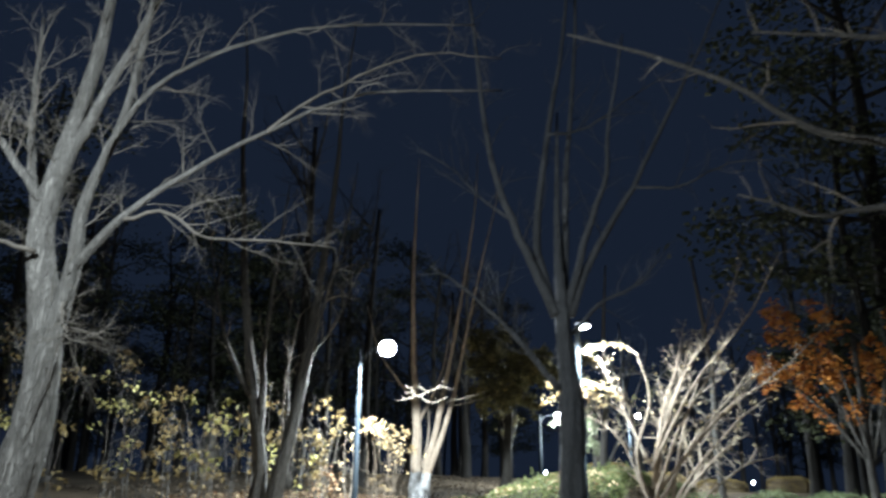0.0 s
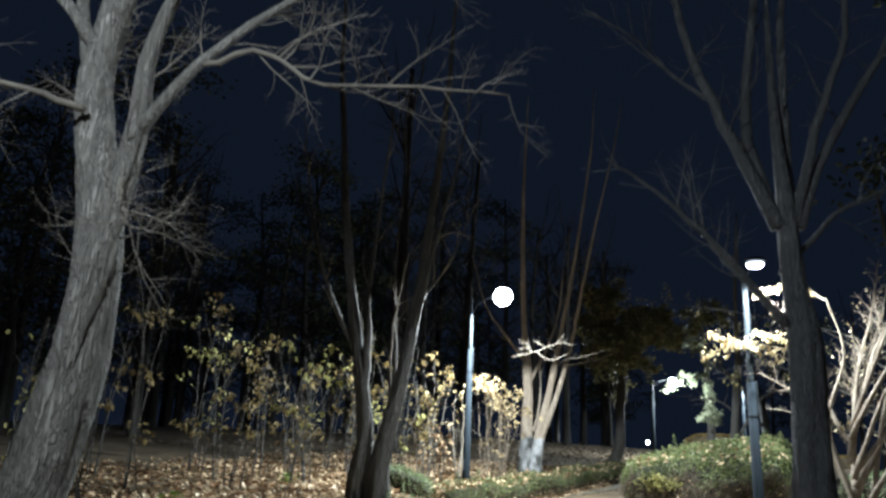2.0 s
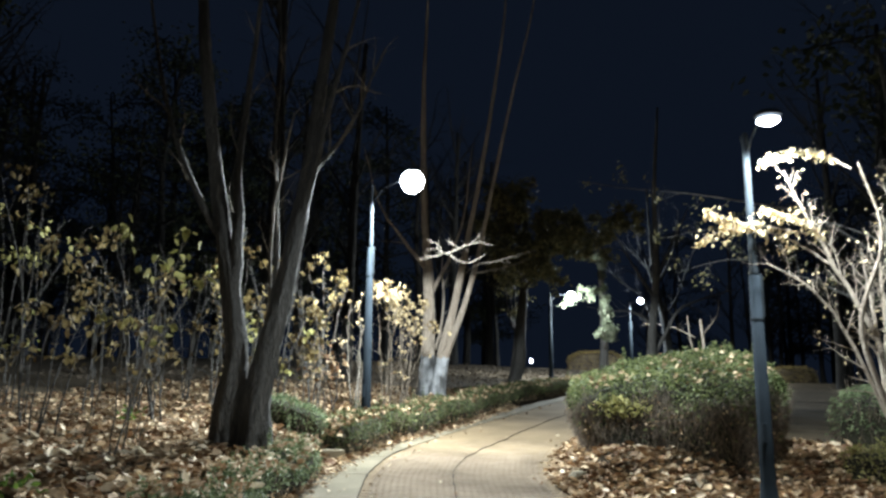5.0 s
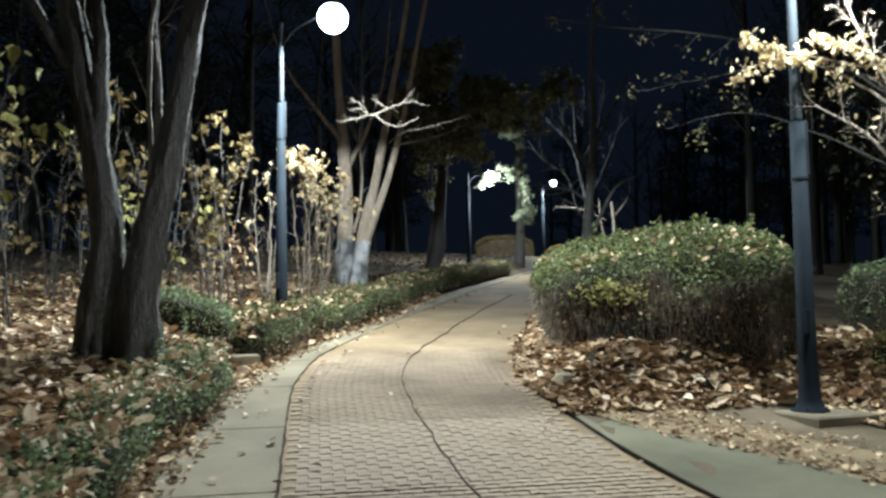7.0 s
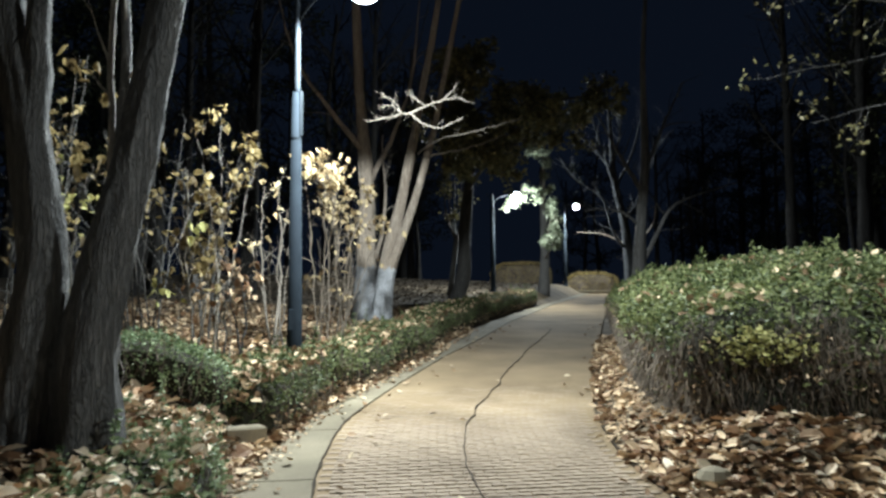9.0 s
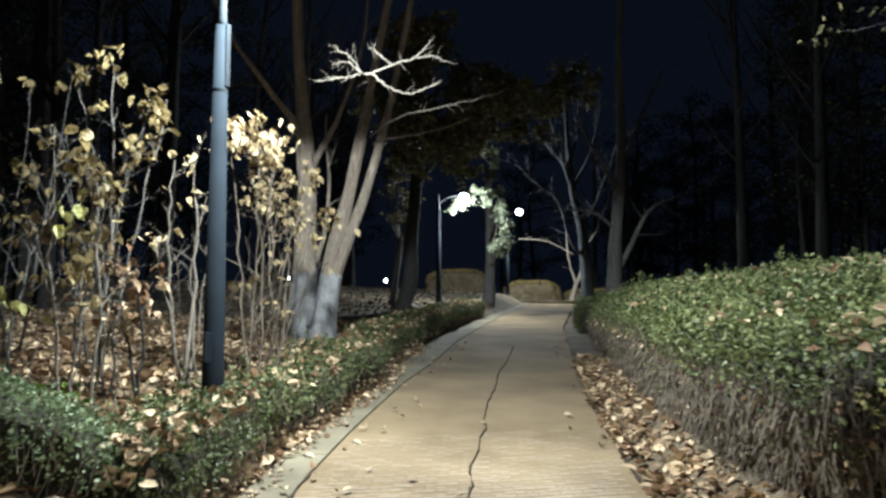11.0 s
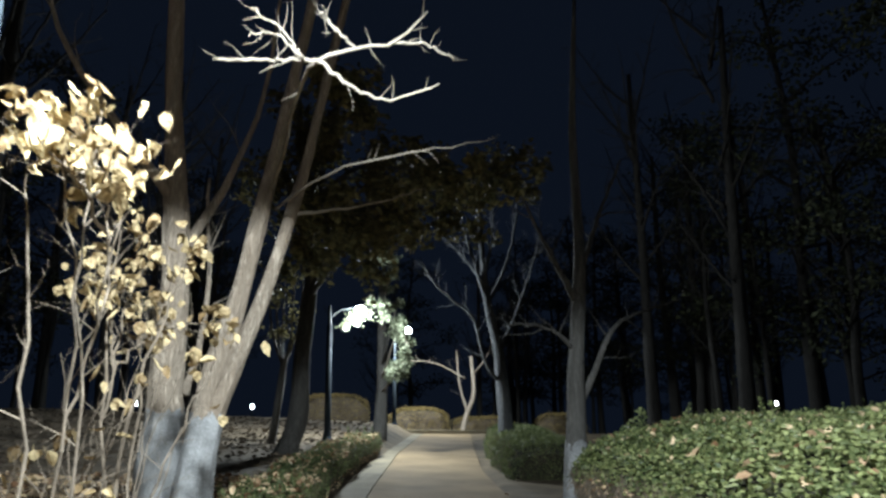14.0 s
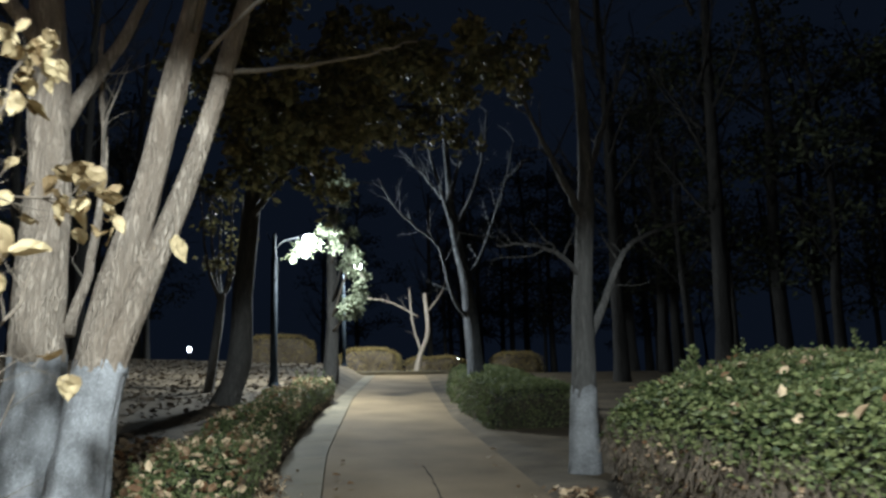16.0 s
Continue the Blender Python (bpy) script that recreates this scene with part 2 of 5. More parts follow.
def twigs(geo, pts, radii, rng, count, length, depth=1, start=0.25, rise_bias=0.25, spread=0.9, ends=None, rad=None):
    """Side shoots along a limb, each with shoots of its own down to the given depth."""
    n = len(pts)
    for j in range(count):
        s = start + (1 - start) * (j + rng.random()) / count
        k = min(int(s * (n - 1)), n - 2)
        p = pts[k].lerp(pts[k + 1], s * (n - 1) - k)
        along = (pts[k + 1] - pts[k]).normalized()
        d = Vector((rng.gauss(0, 1), rng.gauss(0, 1), rng.gauss(0, 1)))
        d = (d - along * d.dot(along)).normalized() * spread + along * rng.uniform(0.4, 1.0) + Vector((0, 0, rise_bias))
        d.normalize()
        ln = length * rng.uniform(0.5, 1.15) * (1.1 - 0.5 * s)
        r = min(radii[k] * 0.6, (rad or 0.012) * rng.uniform(0.7, 1.2) * (ln / 0.8) ** 0.6 + 0.001)
        q, m = [p], 5 if ln > 0.35 else 4
        for i in range(m - 1):
            d = (d + Vector((rng.gauss(0, 1), rng.gauss(0, 1), rng.gauss(0, 1) + rise_bias * 0.4)) * 0.2).normalized()
            q.append(q[-1] + d * ln / (m - 1))
        rr = [r * (1 - 0.8 * i / (m - 1)) for i in range(m)]
        tube(geo, q, rr, 5 if r > 0.012 else 3, cap=False)
        if ends is not None:
            ends.extend(q[-2:] if depth else q[1:])
        if depth:
            twigs(geo, q, rr, rng, max(2, int(count * 0.45)), ln * 0.55, depth - 1, 0.2, rise_bias, spread, ends, r * 0.55)


def leaf_into(geo, p, size, rng, flat=0.0, droop=0.0, wide=0.62, simple=False):
    """One folded leaf at p; flat 1 lies down, 0 turns any way."""
    n = Vector((rng.gauss(0, 1), rng.gauss(0, 1), rng.gauss(0, 1)))
    n = (n * (1 - flat) + Vector((rng.gauss(0, 0.28), rng.gauss(0, 0.28), 1.6)) * flat).normalized()
    a = rng.uniform(0, 6.283)
    t = Vector((math.cos(a), math.sin(a), -droop))
    t = (t - n * t.dot(n))
    if t.length < 1e-3:
        t = n.orthogonal()
    t.normalize()
    b = n.cross(t)
    ln, w = size * rng.uniform(0.7, 1.25), size * wide * rng.uniform(0.75, 1.15) * 0.5
    p = Vector(p)
    f1, f2 = n * w * rng.uniform(0.1, 0.7), n * w * rng.uniform(0.1, 0.7)
    if simple:
        geo.add([p, p + t * ln * 0.45 + b * w + f1, p + t * ln, p + t * ln * 0.45 - b * w + f2], [(0, 1, 2, 3)])
        return
    curl = n * ln * rng.uniform(-0.25, 0.25)
    geo.add([p, p + t * ln * 0.28 + b * w * 0.9 + f1, p + t * ln * 0.68 + b * w * 0.8 + f1 + curl * 0.5, p + t * ln + curl,
             p + t * ln * 0.68 - b * w * 0.8 + f2 + curl * 0.5, p + t * ln * 0.28 - b * w * 0.9 + f2, p + t * ln * 0.5 + curl * 0.2],
            [(0, 1, 6), (1, 2, 6), (2, 3, 6), (3, 4, 6), (4, 5, 6), (5, 0, 6)])


def crisp_leaf(geo, p, size, rng):
    """A withered leaf with curled rims and a drooping pointed tip."""
    a, down = rng.uniform(0, 6.283), rng.uniform(0.1, 1.5)
    t = Vector((math.cos(a) * math.cos(down), math.sin(a) * math.cos(down), -math.sin(down)))
    b = t.cross(Vector((rng.gauss(0, 0.5), rng.gauss(0, 0.5), 1))).normalized()
    n = b.cross(t)
    ln, w = size * rng.uniform(0.8, 1.25), size * rng.uniform(0.3, 0.48)
    rim, tip, wave = rng.uniform(-0.3, 0.9), rng.uniform(-0.5, 0.5), rng.uniform(0, 6.283)
    rows = ((0.0, 0.12), (0.2, 0.85), (0.45, 1.0), (0.72, 0.72), (1.0, 0.04))
    v = []
    for s, k in rows:
        for u in (-1, -0.5, 0, 0.5, 1):
            lift = rim * w * u * u * k + tip * ln * s * s + 0.12 * w * math.sin(wave + 7 * s + 3 * u)
            v.append(Vector(p) + t * ln * s + b * w * u * k * (1 - 0.25 * abs(rim) * u * u) + n * lift)
    geo.add(v, [(5 * i + j, 5 * i + j + 1, 5 * i + j + 6, 5 * i + j + 5) for i in range(4) for j in range(4)])


def box_into(geo, c, s, turn=0.0, chamfer=0.0):
    cx, cy, cz = c
    sx, sy, sz = (k / 2 for k in s)
    ca, sa = math.cos(turn), math.sin(turn)
    ch = chamfer
    lev = [(-sz, 0), (sz - ch, 0), (sz, ch)] if ch else [(-sz, 0), (sz, 0)]
    v = []
    for z, k in lev:
        for ux, uy in ((-1, -1), (1, -1), (1, 1), (-1, 1)):
            x, y = ux * (sx - k), uy * (sy - k)
            v.append((cx + x * ca - y * sa, cy + x * sa + y * ca, cz + z))
    f = [(3, 2, 1, 0)]
    for i in range(len(lev) - 1):
        for k in range(4):
            a, b = i * 4 + k, i * 4 + (k + 1) % 4
            f.append((a, b, b + 4, a + 4))
    m = 4 * (len(lev) - 1)
    f.append((m, m + 1, m + 2, m + 3))
    geo.add(v, f)


def lathe(geo, profile, centre, sides=20, axis=None):
    """Spin (radius, height) pairs round an upright axis, or one leaning along axis."""
    q = Vector((0, 0, 1)).rotation_difference(Vector(axis).normalized()) if axis else None
    v = []
    for r, z in profile:
        for k in range(sides):
            a = 2 * math.pi * k / sides
            p = Vector((r * math.cos(a), r * math.sin(a), z))
            if q:
                p = q @ p
            v.append(p + Vector(centre))
    f = []
    for i in range(len(profile) - 1):
        for k in range(sides):
            a, b = i * sides + k, i * sides + (k + 1) % sides
            f.append((a, b, b + sides, a + sides))
    f.append(tuple(range(sides))[::-1])
    f.append(tuple(range((len(profile) - 1) * sides, len(profile) * sides)))
    geo.add(v, f)


# ---- ground ----
def steps(stops):
    out = []
    for (a, h), (b, _) in zip(stops, stops[1:]):
        n = max(1, round((b - a) / h))
        out += [a + (b - a) * i / n for i in range(n)]
    return out + [stops[-1][0]]


g = Geo()
xs = steps([(-900, 200), (-100, 20), (-20, 1.5), (-8, 0.22), (8, 0.6), (20, 3), (60, 20), (100, 200), (900, 1)])
ys = steps([(-900, 200), (-100, 20), (-20, 2), (6, 0.22), (28, 0.5), (48, 2), (70, 10), (110, 200), (900, 1)])
for y in ys:
    pl, pr = smoothed(min(max(y, -12), 47), CURB_X), smoothed(min(max(y, -12), 47), RIGHT_X)
    for x in xs:
        z = soil_z(x, y) if abs(x) < 100 and abs(y) < 110 else rise(min(max(y, -20), 60)) + 0.5
        if pl - 0.1 < x < pr + 0.1 and -12 < y < 48:
            z -= 0.05
        g.v.append((x, y, z))
nx = len(xs)
g.f = [(j * nx + i, j * nx + i + 1, (j + 1) * nx + i + 1, (j + 1) * nx + i) for j in range(len(ys) - 1) for i in range(nx - 1)]
tagged(part("ground", g, SOIL, smooth=True), "brown park soil rising gently along the path", "ground", kind="structure")


def ribbon(geo, y0, y1, left, right, dz, thick=0.08, h=0.25):
    n = max(2, round((y1 - y0) / h))
    for i in range(n + 1):
        y = y0 + (y1 - y0) * i / n
        z = rise(y) + dz
        geo.v += [(left(y), y, z), (right(y), y, z), (right(y), y, z - thick), (left(y), y, z - thick)]
    for i in range(n):
        a = 4 * i
        for k in range(4):
            geo.f.append((a + k, a + 4 + k, a + 4 + (k + 1) % 4, a + (k + 1) % 4))
    geo.f += [(0, 1, 2, 3), (4 * n + 3, 4 * n + 2, 4 * n + 1, 4 * n)]


pave_l = lambda y: smoothed(y, PAVE_X)
pave_r = lambda y: smoothed(y, RIGHT_X)
curb_l = lambda y: smoothed(y, CURB_X)
g = Geo()
ribbon(g, -12, 46.5, lambda y: pave_l(y) + 0.01, pave_r, 0.0, 0.1)
path = tagged(part("road", g, BED), "brown block-paved footpath dusted with soil", "path", kind="structure")
strip = thing("pavement", "pale concrete edging strip beside the paved path", "pavement", kind="structure")
y = -12.0
while y < 46:
    e = y + (1.5 if y > 8 else 5.0)
    g = Geo()
    ribbon(g, y + 0.009, e - 0.009, curb_l, lambda q: pave_l(q) - 0.004, 0.008, 0.1)
    part("slab", g, CONCRETE, strip)
    y = e


def crack_x(y):
    return pave_l(y) + (pave_r(y) - pave_l(y)) * 0.5 + 0.09 * ease((y - 17) / 3) + 0.05 * noise.noise((0, y * 0.7, 5)) + 0.03 * noise.noise((0, y * 2.2, 9)) + 0.012 * noise.noise((0, y * 9, 4)) - 0.06


seams = thing("seam", "dark soil-filled joint lines along the path", "joint", kind="structure")
for fn, lo, hi, w in ((crack_x, 6, 27, 0.008), (lambda q: pave_l(q) + 0.006 + 0.01 * noise.noise((3, q * 5, 0)), 6, 18.6, 0.012), (lambda q: pave_r(q) + 0.015, 15.1, 19, 0.014)):
    g = Geo()
    ribbon(g, lo, hi, lambda q: fn(q) - w * max(0.08, 0.6 + 1.5 * noise.noise((1, q * 4, 2))), lambda q: fn(q) + w * max(0.08, 0.6 + 1.5 * noise.noise((7, q * 4, 2))), 0.014, 0.012, 0.08)
    part("joint", g, DIRT, seams)

# side path of smooth concrete joining on the outer side
g = Geo()
far_edge = curve_points([(0.5, 14.62, 0), (0.87, 13.92, 0), (1.2, 13.42, 0), (1.52, 12.8, 0), (2.15, 11.8, 0), (4.6, 10.0, 0), (10, 8.2, 0)], 30)
near_edge = curve_points([(0.46, 14.6, 0), (0.47, 13.8, 0), (0.52, 13.1, 0), (0.66, 11.9, 0), (1.0, 10.6, 0), (3.4, 8.6, 0), (10, 5.9, 0)], 30)
for a, b in zip(near_edge, far_edge):
    for p, d in ((a, 0.014), (b, 0.014), (b, -0.12), (a, -0.12)):
        g.v.append((p.x, p.y, rise(p.y) + d))
for i in range(29):
    a = 4 * i
    g.f += [(a + k, a + 4 + k, a + 4 + (k + 1) % 4, a + (k + 1) % 4) for k in range(4)]
g.f += [(0, 1, 2, 3), (119, 118, 117, 116)]
edge = Geo()
tube(edge, [(p.x + 0.004 * noise.noise((p.y * 9, 0, 0)), p.y, rise(p.y) + 0.01) for p in near_edge], [0.009 + 0.005 * noise.noise((p.y * 7, 2, 0)) for p in near_edge], 6)
part("joint", edge, DIRT, seams)
earth = Geo()
SAND = material("bare_earth", (0.11, 0.078, 0.043), (0.3, 0.225, 0.13), 2.5, 60, 0.95, 0.7)
cols = 24
for i in range(cols + 1):
    k = i / cols * 24
    p = far_edge[int(k)].lerp(far_edge[int(k) + 1], k - int(k))
    for j in range(5):
        reach = (0.45 + 0.9 * min(1.0, i / 7)) * (1 + 0.25 * noise.noise((i * 0.6, 3, 0)))
        x, y = p.x + 0.25 * reach * j / 4, p.y + reach * j / 4
        earth.v.append((x, y, soil_z(x, y) + (0.012 if j < 4 else -0.02)))
earth.f = [(5 * i + j, 5 * i + j + 1, 5 * i + j + 6, 5 * i + j + 5) for i in range(cols) for j in range(4)]
tagged(part("bare_earth", earth, SAND, smooth=True), "trodden sandy earth beside the side path", "ground", kind="structure")
tagged(part("side_path", g, MOSSY), "greenish grey concrete side path branching off", "path", kind="structure")


# ---- lamps ----
def street_lamp(x, y, base, head, label, joint=2.65, bowl=0.17, watts=LAMP_WATTS, globe=True, all_round=False, cone=177, blend=0.08, slim=1.0):
    """A tapered steel post with a slim upper pole, arm and a round head over a glowing bowl."""
    o = thing("street_lamp", label, "street lamp", "park lamps", at=(x, y, base))
    hx, hy, hz = head[0] - x, head[1] - y, head[2] - base
    top = hz + 0.02
    g = Geo()
    lathe(g, [(0.155, 0), (0.155, 0.02), (0.12, 0.025), (0.092, 0.1), (0.08, 0.26), (0.075, 0.5), (0.06 * slim, joint)], (0, 0, 0), 18)
    post = part("post", g, STEEL, o, "dark blue-grey lower post", True)
    for k in range(4):
        g = Geo()
        a = 0.8 + k * math.pi / 2
        lathe(g, [(0.012, 0.02), (0.012, 0.036), (0.006, 0.048)], (0.125 * math.cos(a), 0.125 * math.sin(a), 0), 6)
        part("bolt", g, ALLOY, post)
    g = Geo()
    box_into(g, (-0.03, -0.068, 0.75), (0.07, 0.02, 0.2), 0.35, 0.004)
    part("hatch", g, STEEL, post)
    g = Geo()
    lathe(g, [(0.064 * slim, joint - 0.5), (0.069 * slim, joint - 0.49), (0.069 * slim, joint - 0.47), (0.064 * slim, joint - 0.46)], (0, 0, 0), 18)
    part("band", g, ALLOY, o)
    g = Geo()
    box_into(g, (0.052 * slim, -0.016, joint - 0.22), (0.032, 0.05, 0.46), 0.35, 0.008)
    part("junction_box", g, ALLOY, o)
    g = Geo()
    lathe(g, [(0.05 * slim, joint - 0.02), (0.046 * slim, joint + 0.04), (0.036 * slim, top), (0.02, top + 0.03)], (0, 0, 0), 14)
    part("upper_pole", g, ALLOY, o, "pale grey upper pole", True)
    g = Geo()
    limb(g, [(0, 0, top - 0.3), (hx * 0.3, hy * 0.3, top - 0.08), (hx * 0.75, hy * 0.75, top + 0.04), (hx, hy, top + 0.06 + (bowl * 0.8 if globe else 0))], 0.014, 0.012, 10, 8)
    part("arm", g, ALLOY, o, smooth=True)
    g = Geo()
    limb(g, [(0, 0, top - 0.25), (-hx * 0.12, -hy * 0.12, top - 0.1), (-hx * 0.22, -hy * 0.22, top + 0.03)], 0.012, 0.008, 6, 6)
    part("finial", g, ALLOY, o)
    g = Geo()
    cap = bowl * (0.6 if globe else 1.15)
    up = bowl * 0.8 if globe else 0.03
    lathe(g, [(cap, 0.0), (cap + 0.006, 0.015), (cap * 0.85, 0.05), (cap * 0.4, 0.07), (0.02, 0.08)], (hx, hy, hz + up), 24)
    head_part = part("head", g, ALLOY, o, "round lamp cap" if globe else "flat round lamp head", True)
    g = Geo()
    # With globe set, a ball swells the lens to the size of its glare.
    steps_up = 9 if globe else 5
    lathe(g, [(max(0.02, bowl * math.sin(0.3 + k * 0.27)), -bowl * (1.0 if globe else 0.5) * math.cos(0.3 + k * 0.27)) for k in range(steps_up)], (hx, hy, hz), 24)
    part("diffuser", g, LAMP_GLOW, head_part, "glowing white ball as wide as the lamp's glare" if globe else "glowing cold white lens", True)
    light = bpy.data.lights.new("lamp_light", "POINT" if all_round else "SPOT")
    if not all_round:
        light.spot_size, light.spot_blend = radians(cone), blend
    light.energy, light.color, light.shadow_soft_size = watts, (0.82, 0.94, 1.0), 0.09
    lo = new("lamp_light", light)
    lo.parent = o
    lo.location = (hx, hy, hz - bowl - 0.1)
    return o


street_lamp(-1.9, 18.6, soil_z(-1.9, 18.6) - 0.02, (-1.25, 18.2, 5.42), "tall grey park lamp lit beside the low hedge", 3.04, 0.19, slim=0.78)
street_lamp(2.42, 14.18, soil_z(2.42, 14.18) + 0.03, (2.43, 13.62, 4.86), "tall grey park lamp lit at the bed of dry leaves", 2.42, 0.12, 570, globe=False, cone=178, blend=0.15)
street_lamp(4.15, 34.6, soil_z(4.15, 34.6), (4.98, 34.8, 6.15), "tall grey park lamp lit among leafy branches", bowl=0.14, watts=900, all_round=True)
street_lamp(10.6, 46.4, soil_z(10.6, 46.4), (11.06, 46.05, 7.65), "tall grey park lamp lit at the end of the path", bowl=0.14, watts=1250)
street_lamp(-3.6, 3.0, soil_z(-3.6, 3.0), (-2.95, 3.3, 4.75), "tall grey park lamp lit near the start", watts=270, all_round=True)
g = Geo()
box_into(g, (2.5, 14.1, soil_z(2.5, 14.1) + 0.0), (0.62, 0.5, 0.1), 0.15, 0.015)
tagged(part("footing", g, CONCRETE), "pale concrete footing under a lamp post", "footing")
for bx, by, hgt in ((6.9, 55, 0.9), (10.3, 56, 1.3), (20.5, 55, 0.9), (32, 47, 1.6), (2.0, 58, 0.9)):
    z0 = soil_z(bx, by)
    o = thing("garden_lamp", "small lit bollard lamp far off in the dark", "garden lamp", "far bollard lamps", at=(bx, by, z0))
    g = Geo()
    lathe(g, [(0.07, 0), (0.05, 0.05), (0.045, hgt - 0.2)], (0, 0, 0), 10)
    part("post", g, STEEL, o)
    g = Geo()
    lathe(g, [(0.05, hgt - 0.2), (0.08, hgt - 0.1), (0.07, hgt - 0.02), (0.02, hgt + 0.02)], (0, 0, 0), 12)
    part("globe", g, SMALL_GLOW, o, "glowing white globe", True)
    light = bpy.data.lights.new("bollard_light", "POINT")
    light.energy, light.color, light.shadow_soft_size = 14, (0.85, 0.93, 1.0), 0.06
    lo = new("bollard_light", light)
    lo.parent = o
    lo.location = (0, 0, hgt + 0.15)


# ---- trees ----
def tree(label, stems, limbs, seed, bark=BARK, twig=TWIG, shoots=9, length=0.9, depth=2, group="", wrap=None, leaves=None, leaf_mat=YELLOW, leaf_size=0.08, stem_shoots=0, rise_bias=0.25, base_flare=1.2, name="tree", rad=0.014, fine=False):
    """stems and limbs: (control points, first radius, last radius). Shoots grow along the limbs."""
    rng = random.Random(seed)
    o = thing(name, label, "tree", group)
    ends = []
    tw = Geo()
    for ctrl, r0, r1 in stems:
        g = Geo()
        n = 110 if fine else 26
        pts = curve_points(ctrl, n)
        radii = [(r0 + (r1 - r0) * (i / (n - 1))) * (1 + (base_flare - 1) * math.exp(-i / (n / 13))) for i in range(n)]
        cut = 0.12 if fine else 0.0
        sides = 36 if fine else 14
        tube(g, pts, radii, sides, 0.22, fissure=cut)
        part("trunk", g, bark, o, smooth=True)
        if stem_shoots:
            twigs(tw, pts, radii, rng, stem_shoots, length, depth, 0.35, rise_bias, 0.9, ends, rad)
        if wrap:
            h = [i for i in range(n) if pts[i].z < pts[0].z + wrap]
            g = Geo()
            tube(g, [pts[i] for i in h], [radii[i] + 0.003 for i in h], sides, 0.22, fissure=cut)
            for i in range(len(g.v) - sides, len(g.v)):
                p = g.v[i]
                g.v[i] = (p[0], p[1], p[2] + rng.uniform(-0.06, 0.02))
            part("trunk_paint", g, WRAP, o, "pale grey painted foot of the trunk", True)
    for ctrl, r0, r1 in limbs:
        g = Geo()
        pts, radii = limb(g, ctrl, r0, r1, 16, 8, 0.15, 0.012, rng)
        part("limb", g, bark if r0 > 0.035 else twig, o, smooth=True)
        twigs(tw, pts, radii, rng, shoots, length, depth, 0.2, rise_bias, 0.9, ends, rad)
    if tw.v:
        tagged(part("brushwood", tw, twig, o), "fine bare twigs", kind="stuff")
    if leaves:
        lg = Geo()
        for _ in range(leaves):
            p = rng.choice(ends) + Vector((rng.gauss(0, 0.06), rng.gauss(0, 0.06), rng.gauss(0, 0.05)))
            leaf_into(lg, p, leaf_size, rng, 0.1, 0.5)
        tagged(part("leaves", lg, leaf_mat, o), kind="stuff")
    return o


def sz(x, y, d=-0.08):
    return soil_z(x, y) + d


# the big bare tree by the start
tree("big bare grey tree with a cleft trunk and spreading twigs",
     [([(-3.6, 6.5, sz(-3.6, 6.5)), (-3.44, 6.55, 1.3), (-3.3, 6.6, 2.2), (-3.33, 6.62, 3.1), (-3.5, 6.6, 3.95), (-3.42, 6.6, 4.65), (-3.3, 6.7, 6.0), (-3.3, 6.8, 8.0)], 0.215, 0.03),
      ([(-3.5, 6.56, 0.7), (-3.4, 6.5, 1.6), (-3.23, 6.49, 2.71), (-3.12, 6.49, 3.56), (-3.14, 6.55, 4.17), (-2.94, 6.67, 5.26), (-2.88, 6.79, 6.95)], 0.11, 0.02)],
     [([(-3.43, 6.57, 4.41), (-3.21, 6.67, 5.20), (-2.97, 6.79, 6.11), (-2.70, 7.03, 7.44)], 0.075, 0.02),
      ([(-3.52, 6.57, 3.92), (-3.79, 6.67, 4.89), (-3.97, 6.79, 6.23)], 0.06, 0.015),
      ([(-3.49, 6.55, 4.17), (-4.15, 6.43, 5.01), (-4.88, 6.43, 6.11)], 0.05, 0.012),
      ([(-3.14, 6.49, 3.50), (-2.76, 6.43, 3.98), (-2.28, 6.43, 4.38), (-1.49, 6.43, 4.87), (-0.70, 6.55, 5.28), (0.54, 6.67, 5.40)], 0.042, 0.008),
      ([(-2.76, 6.43, 3.98), (-2.32, 6.37, 4.02), (-2.00, 6.31, 3.80), (-1.37, 6.31, 3.75), (-0.88, 6.31, 3.68)], 0.02, 0.006),
      ([(-1.57, 6.43, 4.82), (-1.12, 6.55, 5.28), (-0.27, 6.79, 5.86), (0.57, 7.03, 5.98)], 0.02, 0.006),
      ([(-3.14, 6.55, 4.04), (-2.94, 6.55, 4.89), (-2.46, 6.67, 5.62), (-1.37, 6.91, 6.23), (0.33, 7.16, 6.47)], 0.04, 0.008),
      ([(-3.14, 6.45, 3.26), (-3.00, 6.31, 2.95), (-2.8, 6.25, 2.86)], 0.016, 0.005),
      ([(-3.43, 6.43, 3.68), (-3.91, 6.06, 3.68), (-4.52, 5.94, 3.20)], 0.025, 0.006)],
     11, BARK, GREY_TWIG, 18, 0.75, 2, rise_bias=0.1, rad=0.008, stem_shoots=18, fine=True)
